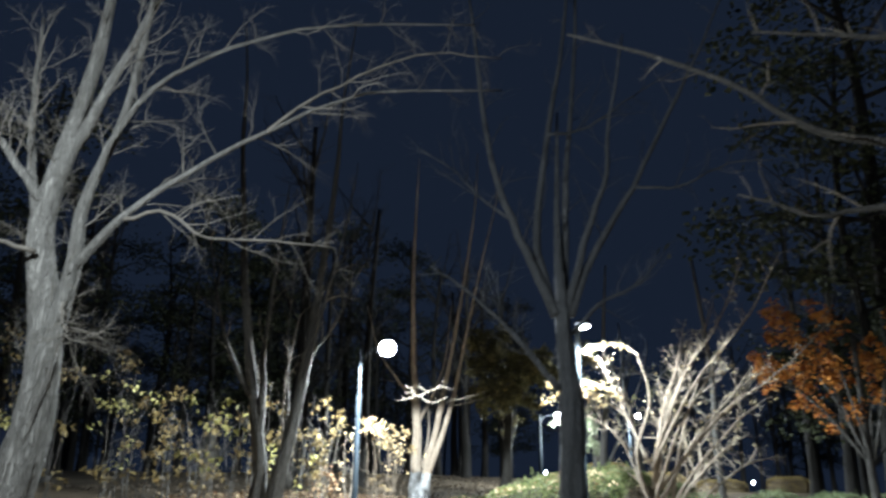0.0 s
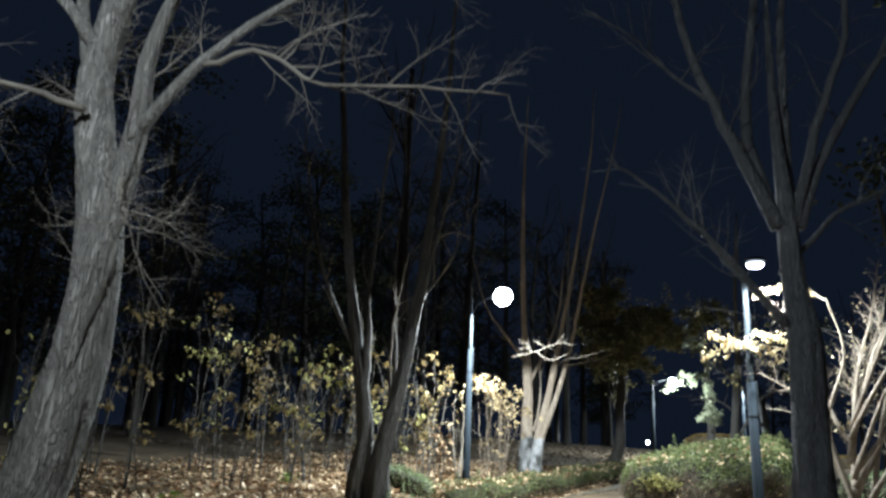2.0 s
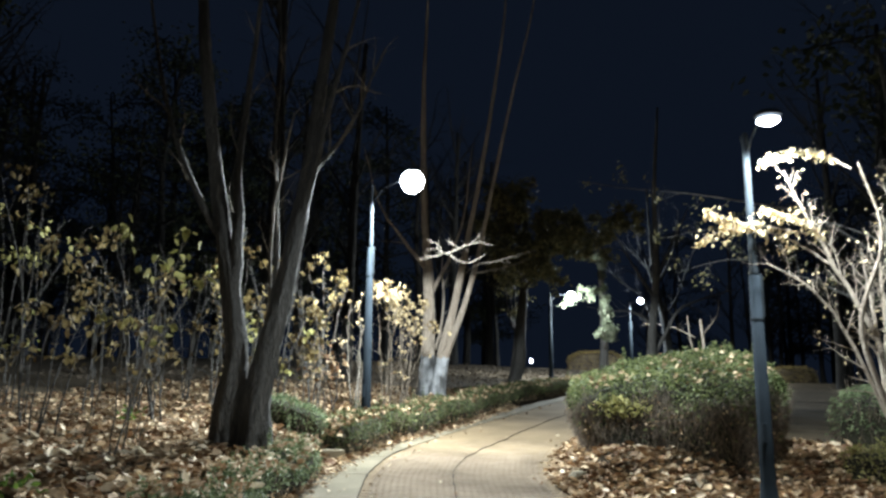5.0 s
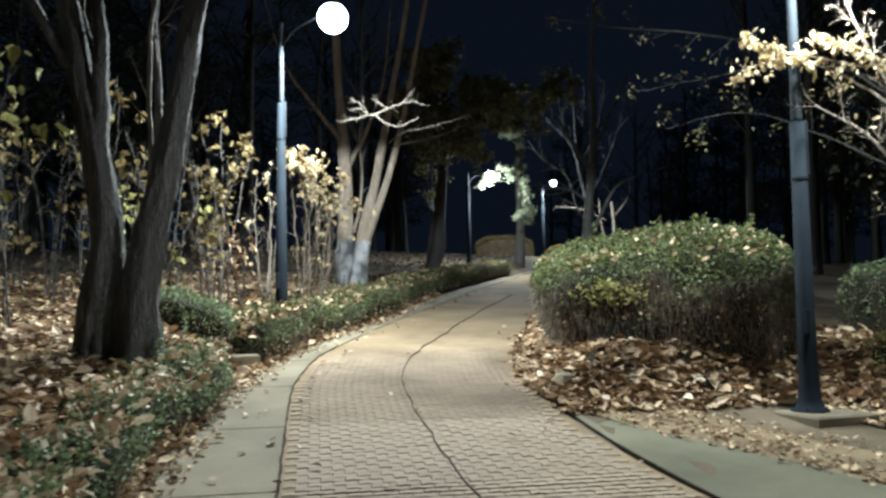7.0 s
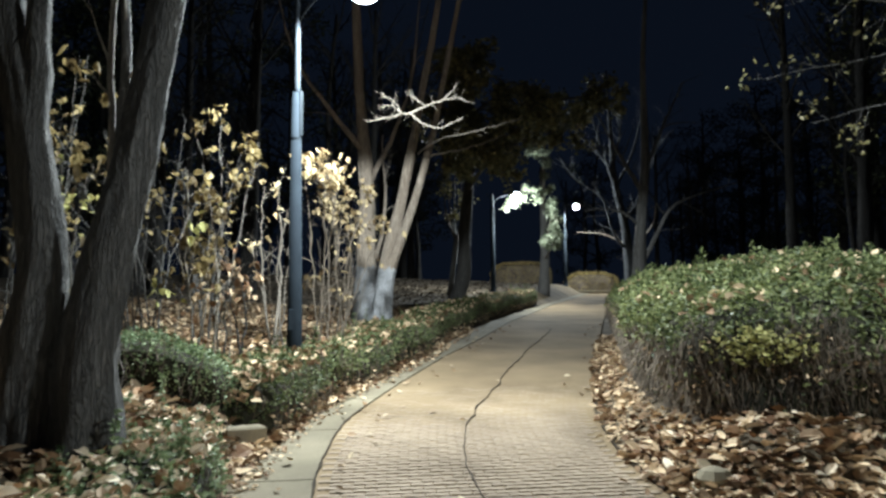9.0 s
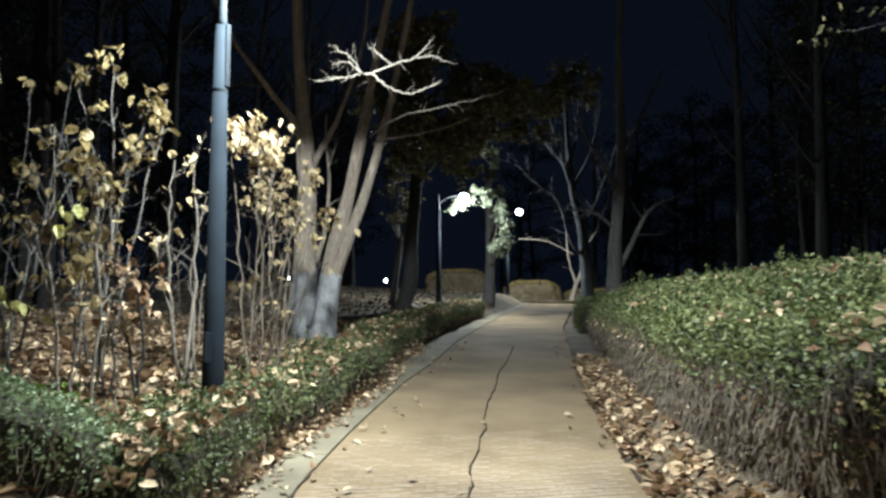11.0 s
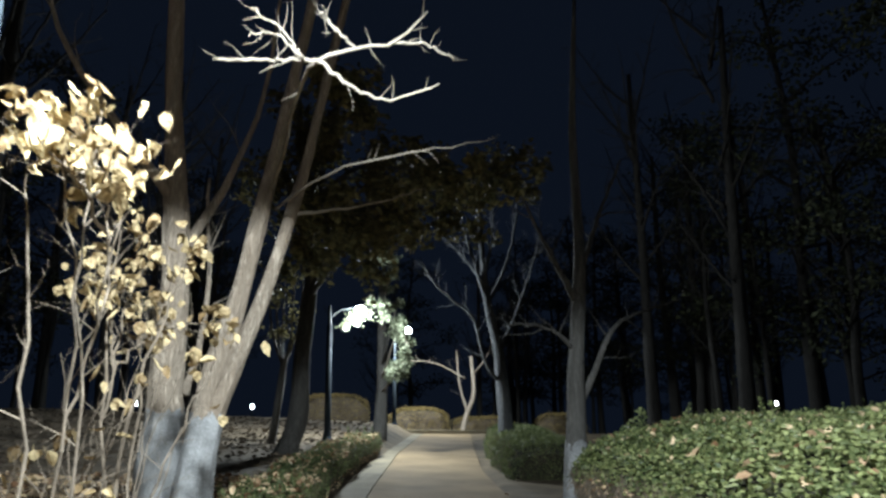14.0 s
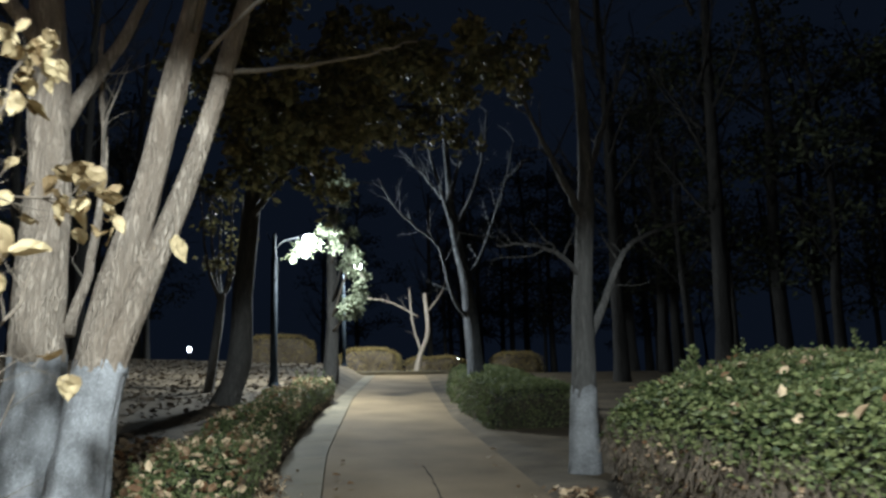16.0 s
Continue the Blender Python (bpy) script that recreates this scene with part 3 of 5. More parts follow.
# the dark tree on the other side
tree("dark bare tree with many upright limbs",
     [([(1.40, 8.8, sz(1.32, 8.8)), (1.38, 8.8, 1.7), (1.41, 8.8, 2.8), (1.37, 8.80, 3.27), (1.35, 8.80, 3.78), (1.33, 8.80, 4.31), (1.36, 8.95, 5.21), (1.43, 9.1, 6.51)], 0.17, 0.012)],
     [([(1.28, 8.80, 3.78), (1.04, 8.80, 4.37), (0.80, 8.80, 4.93), (0.59, 8.80, 5.65), (0.44, 8.80, 6.73), (0.31, 8.80, 7.98)], 0.07, 0.015),
      ([(1.22, 8.80, 3.91), (1.10, 8.88, 4.75), (1.27, 8.95, 6.11), (1.49, 9.03, 7.29), (1.71, 9.10, 8.95)], 0.065, 0.014),
      ([(1.38, 8.80, 3.78), (1.44, 8.93, 4.77), (1.51, 9.05, 5.70), (1.69, 9.18, 7.39), (1.84, 9.30, 9.50)], 0.06, 0.014),
      ([(1.41, 8.80, 3.78), (1.60, 8.75, 4.57), (1.89, 8.70, 5.40), (1.97, 8.65, 6.04), (2.20, 8.60, 7.35)], 0.055, 0.012),
      ([(1.44, 8.80, 3.78), (1.74, 8.84, 4.53), (2.27, 8.88, 5.41), (2.76, 8.92, 6.35), (3.30, 8.96, 7.44), (3.79, 9.00, 8.52)], 0.055, 0.01),
      ([(1.28, 8.80, 2.95), (0.98, 8.73, 3.31), (0.67, 8.65, 3.64), (0.23, 8.58, 4.03), (-0.15, 8.50, 4.26)], 0.045, 0.008),
      ([(0.80, 8.80, 4.93), (0.43, 8.73, 5.18), (0.10, 8.67, 5.51), (-0.30, 8.60, 5.75)], 0.02, 0.005),
      ([(1.25, 8.80, 6.03), (1.77, 8.90, 6.21), (2.38, 9.00, 6.71), (3.18, 9.10, 7.27)], 0.02, 0.005),
      ([(2.25, 8.80, 5.37), (2.75, 8.70, 5.33), (3.34, 8.60, 5.59), (3.83, 8.50, 5.58)], 0.02, 0.005),
      ([(1.27, 8.80, 3.39), (1.79, 8.93, 3.95), (2.30, 9.07, 4.26), (2.70, 9.20, 4.74)], 0.03, 0.006),
      ([(0.98, 8.80, 3.32), (0.69, 9.00, 3.82), (0.65, 9.20, 4.43)], 0.022, 0.006)],
     12, BARK_MID, BARK_MID, 11, 0.8, 1, fine=True, rise_bias=0.35, rad=0.009)
# boughs that reach in from a tree beside the start
tree("bare tree whose long boughs hang over the path",
     [([(4.3, 4.3, sz(4.3, 4.3)), (4.25, 4.3, 2.0), (4.1, 4.4, 4.0), (4.1, 4.5, 5.5)], 0.2, 0.1)],
     [([(4.15, 4.4, 3.4), (3.2, 4.9, 3.95), (2.6, 5.1, 4.2), (2.0, 5.3, 4.75), (1.0, 5.6, 5.3)], 0.05, 0.01),
      ([(4.2, 4.4, 3.2), (3.3, 5.3, 3.7), (2.8, 5.6, 3.75), (2.3, 5.8, 4.0)], 0.04, 0.008),
      ([(4.1, 4.4, 4.2), (3.4, 4.9, 4.8), (2.4, 5.4, 5.2)], 0.05, 0.01)],
     13, BARK_DARK, TWIG, 7, 0.7, 1, rise_bias=0.05)
# twin-stemmed tree on the bank
zb = sz(-3.35, 15.5)
tree("dark twin-stemmed tree rooted among fallen leaves",
     [([(-3.42, 15.50, zb), (-3.39, 15.50, zb + 0.6), (-3.35, 15.50, zb + 1.1), (-3.46, 15.50, zb + 1.9), (-3.60, 15.52, zb + 2.6), (-3.78, 15.55, zb + 3.6), (-4.0, 15.60, zb + 5), (-4.15, 15.60, zb + 6.5), (-4.3, 15.60, zb + 8), (-4.35, 15.60, zb + 9.5), (-4.5, 15.60, zb + 11)], 0.17, 0.012),
      ([(-3.08, 15.45, zb), (-3.07, 15.45, zb + 0.6), (-2.99, 15.45, zb + 1.1), (-2.88, 15.47, zb + 1.65), (-2.77, 15.50, zb + 2.3), (-2.62, 15.55, zb + 3.3), (-2.5, 15.60, zb + 4.6), (-2.36, 15.60, zb + 6), (-2.25, 15.60, zb + 7.5), (-2.2, 15.60, zb + 9), (-2.0, 15.60, zb + 11)], 0.185, 0.012)],
     [([(-3.02, 15.52, zb + 1.2), (-3.01, 15.55, zb + 2.0), (-3.02, 15.55, zb + 2.7), (-2.96, 15.50, zb + 3.3), (-2.8, 15.5, zb + 4.2)], 0.024, 0.014),
      ([(-3.44, 15.50, zb + 1.8), (-3.40, 15.46, zb + 2.6), (-3.45, 15.45, zb + 3.5), (-3.35, 15.5, zb + 5.2), (-3.2, 15.5, zb + 7)], 0.1, 0.012),
      ([(-3.55, 15.52, zb + 2.4), (-3.95, 15.5, zb + 3.1), (-4.4, 15.5, zb + 4.2), (-4.7, 15.5, zb + 5.6), (-4.9, 15.5, zb + 6.8)], 0.06, 0.008),
      ([(-2.72, 15.50, zb + 2.6), (-2.52, 15.45, zb + 3.4), (-2.36, 15.5, zb + 4.4), (-2.0, 15.5, zb + 6), (-1.8, 15.5, zb + 7.5)], 0.07, 0.008),
      ([(-2.95, 15.45, zb + 1.3), (-2.98, 15.75, zb + 2.5), (-3.1, 15.95, zb + 4.2), (-3.0, 16, zb + 6)], 0.05, 0.008),
      ([(-2.6, 15.5, zb + 3.3), (-2.1, 15.6, zb + 4.1), (-1.7, 15.7, zb + 5.2)], 0.04, 0.012)],
     14, BARK_DARK, TWIG, 7, 0.8, 1, fine=True, rise_bias=0.4)
# pale leaning tree by the hedge
zb = sz(-0.45, 23.6)
tree("pale leaning twin-stemmed tree with painted trunk foot",
     [([(-0.56, 23.6, zb), (-0.5, 23.6, 2.5), (-0.44, 23.6, 3.0), (-0.28, 23.6, 3.66), (-0.15, 23.6, 4.19), (0.0, 23.6, 4.96), (0.12, 23.6, 5.6), (0.42, 23.6, 7.2), (0.75, 23.6, 9.3), (1.0, 23.6, 11.2), (1.1, 23.6, 13)], 0.138, 0.012),
      ([(-0.46, 23.57, zb), (-0.43, 23.56, 2.5), (-0.34, 23.56, 3.05), (-0.15, 23.57, 3.56), (0.08, 23.58, 4.22), (0.30, 23.6, 5.0), (0.44, 23.6, 5.6), (0.8, 23.6, 7.4), (1.2, 23.6, 9.3), (1.6, 23.6, 11), (1.9, 23.6, 12.6)], 0.108, 0.012)],
     [([(0.05, 23.5, 5.1), (-0.1, 22.4, 5.12), (-0.35, 21.2, 4.92), (-0.54, 20.05, 4.64), (-0.25, 20.0, 4.76), (-0.08, 20.0, 4.86), (0.07, 20.0, 5.05)], 0.017, 0.006),
      ([(-0.54, 20.05, 4.64), (-0.8, 20.0, 4.56), (-1.07, 19.97, 4.49)], 0.012, 0.005),
      ([(-0.15, 20.0, 4.8), (0.05, 20.0, 4.84), (0.25, 20.0, 4.78)], 0.01, 0.004),
      ([(-0.54, 20.05, 4.64), (-0.42, 20.0, 4.53), (-0.3, 19.98, 4.47), (-0.14, 19.97, 4.46), (0.12, 19.95, 4.59)], 0.012, 0.005),
      ([(-0.62, 20.02, 4.62), (-0.78, 20.0, 4.72), (-0.9, 19.98, 4.67)], 0.008, 0.0035),
      ([(-0.64, 20.02, 4.62), (-0.7, 20.05, 4.75), (-0.89, 20.1, 4.9)], 0.008, 0.0035),
      ([(-0.35, 20.0, 4.72), (-0.5, 19.95, 4.81), (-0.57, 19.9, 4.83)], 0.01, 0.004),
      ([(0.1, 23.5, 4.9), (0.2, 22.3, 4.85), (0.45, 21.5, 4.78), (0.8, 21.4, 4.85), (1.3, 21.4, 5.02)], 0.014, 0.004),
      ([(0.3, 23.6, 4.9), (0.9, 23.4, 5.0), (1.5, 23.2, 5.2)], 0.02, 0.006)],
     15, BARK_WARM, TWIG, 7, 0.2, 0, wrap=1.05, rise_bias=0.3, rad=0.007, fine=True)
zb = sz(-0.75, 23.95)
tree("stout straight grey tree with painted trunk foot",
     [([(-0.78, 23.95, zb), (-0.72, 23.95, 3.0), (-0.72, 23.95, 4.6), (-0.85, 24.0, 6.5), (-0.9, 24, 9.5), (-0.8, 24, 13)], 0.19, 0.014)],
     [([(-0.72, 23.95, 4.4), (-0.3, 24.1, 5.2), (0.1, 24.2, 6.4), (0.3, 24.2, 8.2)], 0.06, 0.01), ([(-0.75, 23.95, 5.0), (-1.3, 24, 5.7), (-1.9, 24, 6.6), (-2.3, 24, 8.0)], 0.06, 0.01),
      ([(-0.55, 23.9, 3.2), (-0.38, 24.1, 4.0), (-0.4, 24.3, 5.4)], 0.04, 0.015)],
     16, BARK_WARM, TWIG, 5, 0.8, 1, wrap=1.05, fine=True)
# tree past the end of the tall hedge
zb = sz(5.0, 25.93)
tree("grey forked tree with painted trunk foot behind the hedge",
     [([(4.95, 25.93, zb), (5.03, 25.93, 3.1), (5.12, 25.93, 4.3), (5.25, 25.93, 5.5), (5.3, 26, 7.5), (5.5, 26, 10)], 0.165, 0.03)],
     [([(5.1, 25.93, 3.3), (5.45, 25.9, 3.95), (5.82, 25.9, 4.5), (6.4, 25.9, 4.75), (7.3, 25.9, 5.05)], 0.055, 0.015),
      ([(5.08, 25.93, 4.1), (4.7, 25.9, 4.35), (4.2, 25.9, 4.42), (3.85, 25.85, 4.36)], 0.035, 0.01), ([(5.15, 25.93, 4.8), (4.7, 25.9, 5.5), (4.2, 25.9, 6.4)], 0.06, 0.015), ([(5.2, 25.9, 5.2), (5.7, 26, 6.2), (6.2, 26, 7.2)], 0.05, 0.015)],
     17, BARK, BARK_DARK, 8, 0.9, 1, wrap=1.15)
zb = sz(7.9, 33)
tree("pale bare tree with lifted limbs beside the path",
     [([(7.97, 33, zb), (7.9, 33, 4.2), (7.8, 33, 5.1), (7.58, 33, 6.1), (7.5, 33, 6.8), (7.46, 33.1, 8.2), (7.4, 33.1, 9.8)], 0.17, 0.03)],
     [([(7.88, 33, 4.3), (7.45, 32.95, 4.75), (7.1, 32.9, 5.8), (6.6, 32.85, 6.15), (6.1, 32.8, 6.5), (5.7, 32.8, 7.1)], 0.05, 0.012), ([(7.6, 33, 6.0), (7.15, 33, 7.4), (6.85, 33, 8.4)], 0.06, 0.015),
      ([(7.55, 33, 6.2), (8.05, 33, 7.1), (8.4, 33, 8.2), (8.5, 33, 9)], 0.05, 0.015), ([(7.5, 33, 6.6), (7.0, 33.1, 7.3), (6.5, 33.1, 7.7)], 0.04, 0.012),
      ([(7.8, 33, 5.1), (8.3, 33, 5.9), (8.9, 33, 7.4), (9.2, 33, 8.4)], 0.05, 0.012), ([(7.5, 33, 6.9), (7.75, 33, 7.9), (7.8, 33, 9.2)], 0.05, 0.012)],
     18, BARK_MID, BARK_MID, 10, 0.9, 1)
zb = sz(2.6, 33)
tree("slender pale tree with a broom of upright limbs",
     [([(2.45, 33, zb), (2.6, 33, 3.9), (2.68, 33, 4.7)], 0.09, 0.07)],
     [([(2.66, 33, 4.5), (2.4 + 0.14 * k, 33 + 0.1 * (k % 3), 5.3), (2.25 + 0.2 * k, 33, 6.6)], 0.04, 0.012) for k in range(5)],
     19, BARK, TWIG, 5, 0.45, 1, leaves=260, leaf_mat=DARK_LEAF, leaf_size=0.11)
zb = sz(2.4, 31)
tree("dark leafy tree leaning over the path",
     [([(2.2, 31, zb), (2.45, 31, 3.4), (2.5, 31, 4.6), (2.6, 30.8, 6.2), (2.6, 30.5, 8)], 0.2, 0.1)],
     [([(2.55, 30.9, 5.6), (2.9, 29.5, 6.3), (3.4, 28.2, 6.6), (4.2, 27.2, 6.5)], 0.06, 0.015), ([(2.55, 30.9, 5.9), (2.2, 29.2, 6.8), (2.3, 27.5, 7.0), (2.8, 26.5, 6.7)], 0.06, 0.015),
      ([(2.6, 30.8, 6.4), (3.6, 29.0, 7.3), (4.6, 27.8, 7.3), (5.0, 27, 7.0)], 0.06, 0.015), ([(2.6, 30.8, 6.2), (1.6, 29, 7.2), (1.5, 27.4, 7.2)], 0.06, 0.015),
      ([(2.6, 30.9, 5.8), (2.0, 28.8, 6.1), (1.5, 26.8, 5.9), (1.0, 25.0, 5.5)], 0.05, 0.012), ([(2.6, 30.9, 5.8), (2.5, 28.8, 6.3), (2.2, 26.6, 6.1), (1.9, 24.8, 5.6)], 0.05, 0.012),
      ([(2.6, 30.8, 6.2), (3.2, 28.6, 6.9), (3.1, 26.4, 6.7), (2.9, 24.8, 6.0)], 0.05, 0.012), ([(2.6, 30.8, 6.6), (2.0, 28.6, 7.8), (1.6, 26.2, 7.4), (1.4, 24.9, 6.9)], 0.05, 0.012)],
     20, BARK_DARK, BARK_DARK, 14, 1.0, 1, leaves=13000, leaf_mat=DARK_LEAF, leaf_size=0.11, rise_bias=-0.1)
zb = sz(7.3, 39.5)
tree("tree with pale leafy boughs arching at the lamp",
     [([(7.3, 39.5, zb), (7.4, 39.5, 5), (7.3, 39.3, 6.5), (7.2, 39, 8)], 0.2, 0.1)],
     [([(7.35, 39.4, 5.4), (7.0, 37.6, 6.5), (6.5, 36.2, 6.75), (5.96, 35.6, 6.45), (5.5, 35.4, 6.36), (5.15, 35.35, 6.2), (4.8, 35.3, 5.95)], 0.04, 0.01),
      ([(7.35, 39.4, 5.0), (7.2, 38, 6.0), (6.8, 36.6, 6.2), (6.45, 35.7, 5.95), (6.52, 35.5, 5.5), (6.5, 35.5, 5.3)], 0.035, 0.01),
      ([(7.35, 39.4, 4.6), (7.2, 37.8, 5.0), (6.7, 36.2, 5.1), (6.1, 35.6, 4.85)], 0.03, 0.01),
      ([(7.3, 39.3, 6.4), (6.8, 37.6, 7.6), (6.3, 36.2, 7.9), (5.7, 35.6, 7.75)], 0.03, 0.01)],
     21, BARK_DARK, TWIG, 14, 0.36, 1, leaves=4200, leaf_mat=SILVER_LEAF, leaf_size=0.085, rise_bias=-0.05)
zb = sz(14.4, 48)
tree("pale slanting tree at the end of the path",
     [([(14.4, 48, zb), (14.6, 48, 4.4), (15, 48, 5.4), (14.9, 48, 7)], 0.13, 0.07)],
     [([(14.65, 48, 4.6), (14.3, 48, 5.8), (14.2, 48, 7.2)], 0.07, 0.02), ([(14.6, 48, 6.0), (13.2, 48, 6.6), (11.8, 48, 6.7)], 0.04, 0.012), ([(15, 48, 6.2), (15.8, 48, 7.2), (16, 48, 8.2)], 0.05, 0.015)],
     22, BARK_WARM, TWIG, 5, 0.7, 1)
# pale brushy tree under the lamp on the outer side
zb = sz(3.4, 13.5)
rng = random.Random(5)
limbs = []
for k in range(15):
    a, ln = rng.uniform(-0.9, 1.35), rng.uniform(1.3, 2.9)
    c, s = math.cos(a), math.sin(a) * 0.7
    limbs.append(([(3.4 + 0.05 * c, 13.5 + 0.05 * s, zb + 0.5 + 0.1 * k), (3.4 + 0.4 * ln * c, 13.5 + 0.4 * ln * s, zb + 1.3 + 0.14 * k), (3.4 + 0.8 * ln * c, 13.5 + 0.8 * ln * s, zb + 1.9 + 0.16 * k), (3.4 + 1.1 * ln * c, 13.5 + 1.1 * ln * s, zb + 2.1 + 0.22 * k)], 0.035, 0.008))
limbs += [([(3.5, 13.5, zb + 0.7), (3.3, 13.6, zb + 1.4), (3.1, 13.8, zb + 2.1), (2.85, 13.95, zb + 2.5), (2.5, 14.05, zb + 2.72)], 0.024, 0.007),
          ([(3.4, 13.6, zb + 1.9), (3.2, 13.8, zb + 2.5), (2.95, 13.95, zb + 3.2), (2.75, 14.0, zb + 3.75)], 0.028, 0.01)]
bush = tree("pale bushy bare tree brightly lit under a lamp",
     [([(3.42, 13.5, zb), (3.4, 13.5, zb + 1.0), (3.2, 13.55, zb + 2.0), (3.45, 13.45, zb + 2.9), (3.3, 13.5, zb + 3.7)], 0.042, 0.008), ([(3.5, 13.55, zb), (3.7, 13.55, zb + 1.2), (4.0, 13.6, zb + 2.4), (4.4, 13.6, zb + 3.4)], 0.045, 0.01)],
     limbs, 23, BARK_WARM, BARK_WARM, 16, 0.5, 1, leaves=420, leaf_mat=PALE_LEAF, leaf_size=0.05, rise_bias=0.25)
# leafy sprays that reach past the lamp post
rng = random.Random(24)
for ctrl in ([(3.15, 13.9, 3.35), (2.85, 14.05, 3.62), (2.5, 14.05, 3.74), (2.2, 14.02, 3.76), (1.95, 14.0, 3.7), (1.74, 14.0, 3.57)],
             [(2.95, 13.95, 3.7), (2.6, 14.03, 3.78), (2.25, 14.03, 3.82), (2.02, 14.0, 3.86), (1.86, 14.0, 3.9)],
             [(3.2, 13.9, 3.5), (2.95, 13.9, 3.78), (2.7, 13.95, 3.9), (2.5, 13.98, 3.97)],
             [(3.4, 13.8, 4.4), (3.15, 13.95, 4.62), (2.85, 14.0, 4.63), (2.52, 14.03, 4.52)]):
    g, tw, lv, ends = Geo(), Geo(), Geo(), []
    pts, radii = limb(g, ctrl, 0.013, 0.003, 20, 6, 0.15, 0.006, rng)
    bough = part("limb", g, BARK_WARM, bush)
    twigs(tw, pts, radii, rng, 16, 0.16, 0, 0.15, 0.1, 0.8, ends, 0.003)
    tagged(part("brushwood", tw, BARK_WARM, bough), kind="stuff")
    for _ in range(150):
        p = rng.choice(ends) if rng.random() < 0.5 else pts[rng.randrange(4, 20)]
        crisp_leaf(lv, p + Vector((rng.gauss(0, 0.025), rng.gauss(0, 0.025), rng.gauss(-0.01, 0.02))), 0.05, rng)
    tagged(part("leaves", lv, PALE_LEAF, bough, "small pale leaves along the spray"), kind="stuff")

zb = sz(5.3, 15.6)
tree("dark thin tree with long boughs reaching over the hedge",
     [([(5.3, 15.6, zb), (5.2, 15.6, zb + 1.6), (5.25, 15.65, zb + 3.2), (5.1, 15.7, zb + 5.5)], 0.075, 0.03)],
     [([(5.22, 15.6, zb + 2.2), (4.2, 15.9, zb + 3.1), (2.9, 16.3, zb + 3.5), (2.14, 16.84, zb + 3.72), (1.22, 17.2, zb + 3.95)], 0.02, 0.004),
      ([(5.2, 15.6, zb + 1.6), (4.2, 15.9, zb + 2.2), (3.2, 16.2, zb + 2.6), (2.4, 16.5, zb + 2.45)], 0.016, 0.003),
      ([(5.22, 15.6, zb + 2.6), (4.3, 16.5, zb + 3.3), (3.4, 17.2, zb + 3.3), (2.7, 17.6, zb + 3.2)], 0.018, 0.003)],
     29, BARK_DARK, BARK_DARK, 9, 0.45, 1, leaves=260, leaf_mat=DARK_LEAF, leaf_size=0.06, rise_bias=-0.1, rad=0.005)
zb = sz(7.8, 15)
tree("small maple with orange autumn leaves",
     [([(7.8, 15, zb), (7.75, 15, zb + 1.5), (7.8, 15, zb + 4)], 0.09, 0.05)],
     [([(7.8, 15, zb + 1.6), (7.8 + 1.0 * math.cos(a), 15 + 0.8 * math.sin(a), zb + 2.9 + 0.4 * (k % 3)), (7.8 + 1.9 * math.cos(a), 15 + 1.5 * math.sin(a), zb + 3.3 + 0.75 * (k % 3))], 0.035, 0.008) for k, a in enumerate((0, 1, 2, 3, 4, 5, 2.5, 3.5))],
     24, BARK_DARK, BARK_DARK, 8, 0.7, 1, leaves=3200, leaf_mat=ORANGE, leaf_size=0.09)


# shrubs with big dry leaves
def shrub(x, y, height, seed, mat, leaves, size, label, stems=6, spread=0.5, low=0.55, depth=1):
    rng = random.Random(seed)
    o = thing("shrub", label, "shrub", "shrubs on the bank")
    tw, ends = Geo(), []
    z0 = sz(x, y, -0.05)
    for k in range(stems):
        a, s = rng.uniform(0, 6.283), rng.uniform(0.3, 1.0) * spread
        h = height * rng.uniform(0.7, 1.0)
        wide = 0.15
        b = (x + rng.uniform(-wide, wide), y + rng.uniform(-wide, wide), z0)
        tip = (x + s * math.cos(a), y + s * math.sin(a), z0 + h)
        mid = (b[0] + (tip[0] - b[0]) * 0.35 + rng.uniform(-0.08, 0.08), b[1] + (tip[1] - b[1]) * 0.35, z0 + h * 0.55)
        g = Geo()
        pts, radii = limb(g, [b, mid, tip], rng.uniform(0.009, 0.017), 0.004, 10, 6, 0.1, 0.02, rng)
        part("stem", g, BARK_DARK, o)
        twigs(tw, pts, radii, rng, 7, 0.5, depth, low, 0.25, 0.9, ends, 0.007)
    tagged(part("brushwood", tw, BARK_DARK, o), kind="stuff")
    clusters = [rng.choice(ends) for _ in range(4 + leaves // 11)]
    lg = Geo()
    for _ in range(leaves):
        p = rng.choice(clusters) + Vector((rng.gauss(0, 0.11), rng.gauss(0, 0.11), rng.gauss(0, 0.06)))
        crisp_leaf(lg, p, size * rng.uniform(0.7, 1.1), rng)
    if leaves:
        tagged(part("leaves", lg, mat, o), kind="stuff")
    return o


SHRUB_WOOD = material("shrub_wood", (0.05, 0.04, 0.03), (0.19, 0.15, 0.11), 6, 60, 0.9, 0.4)


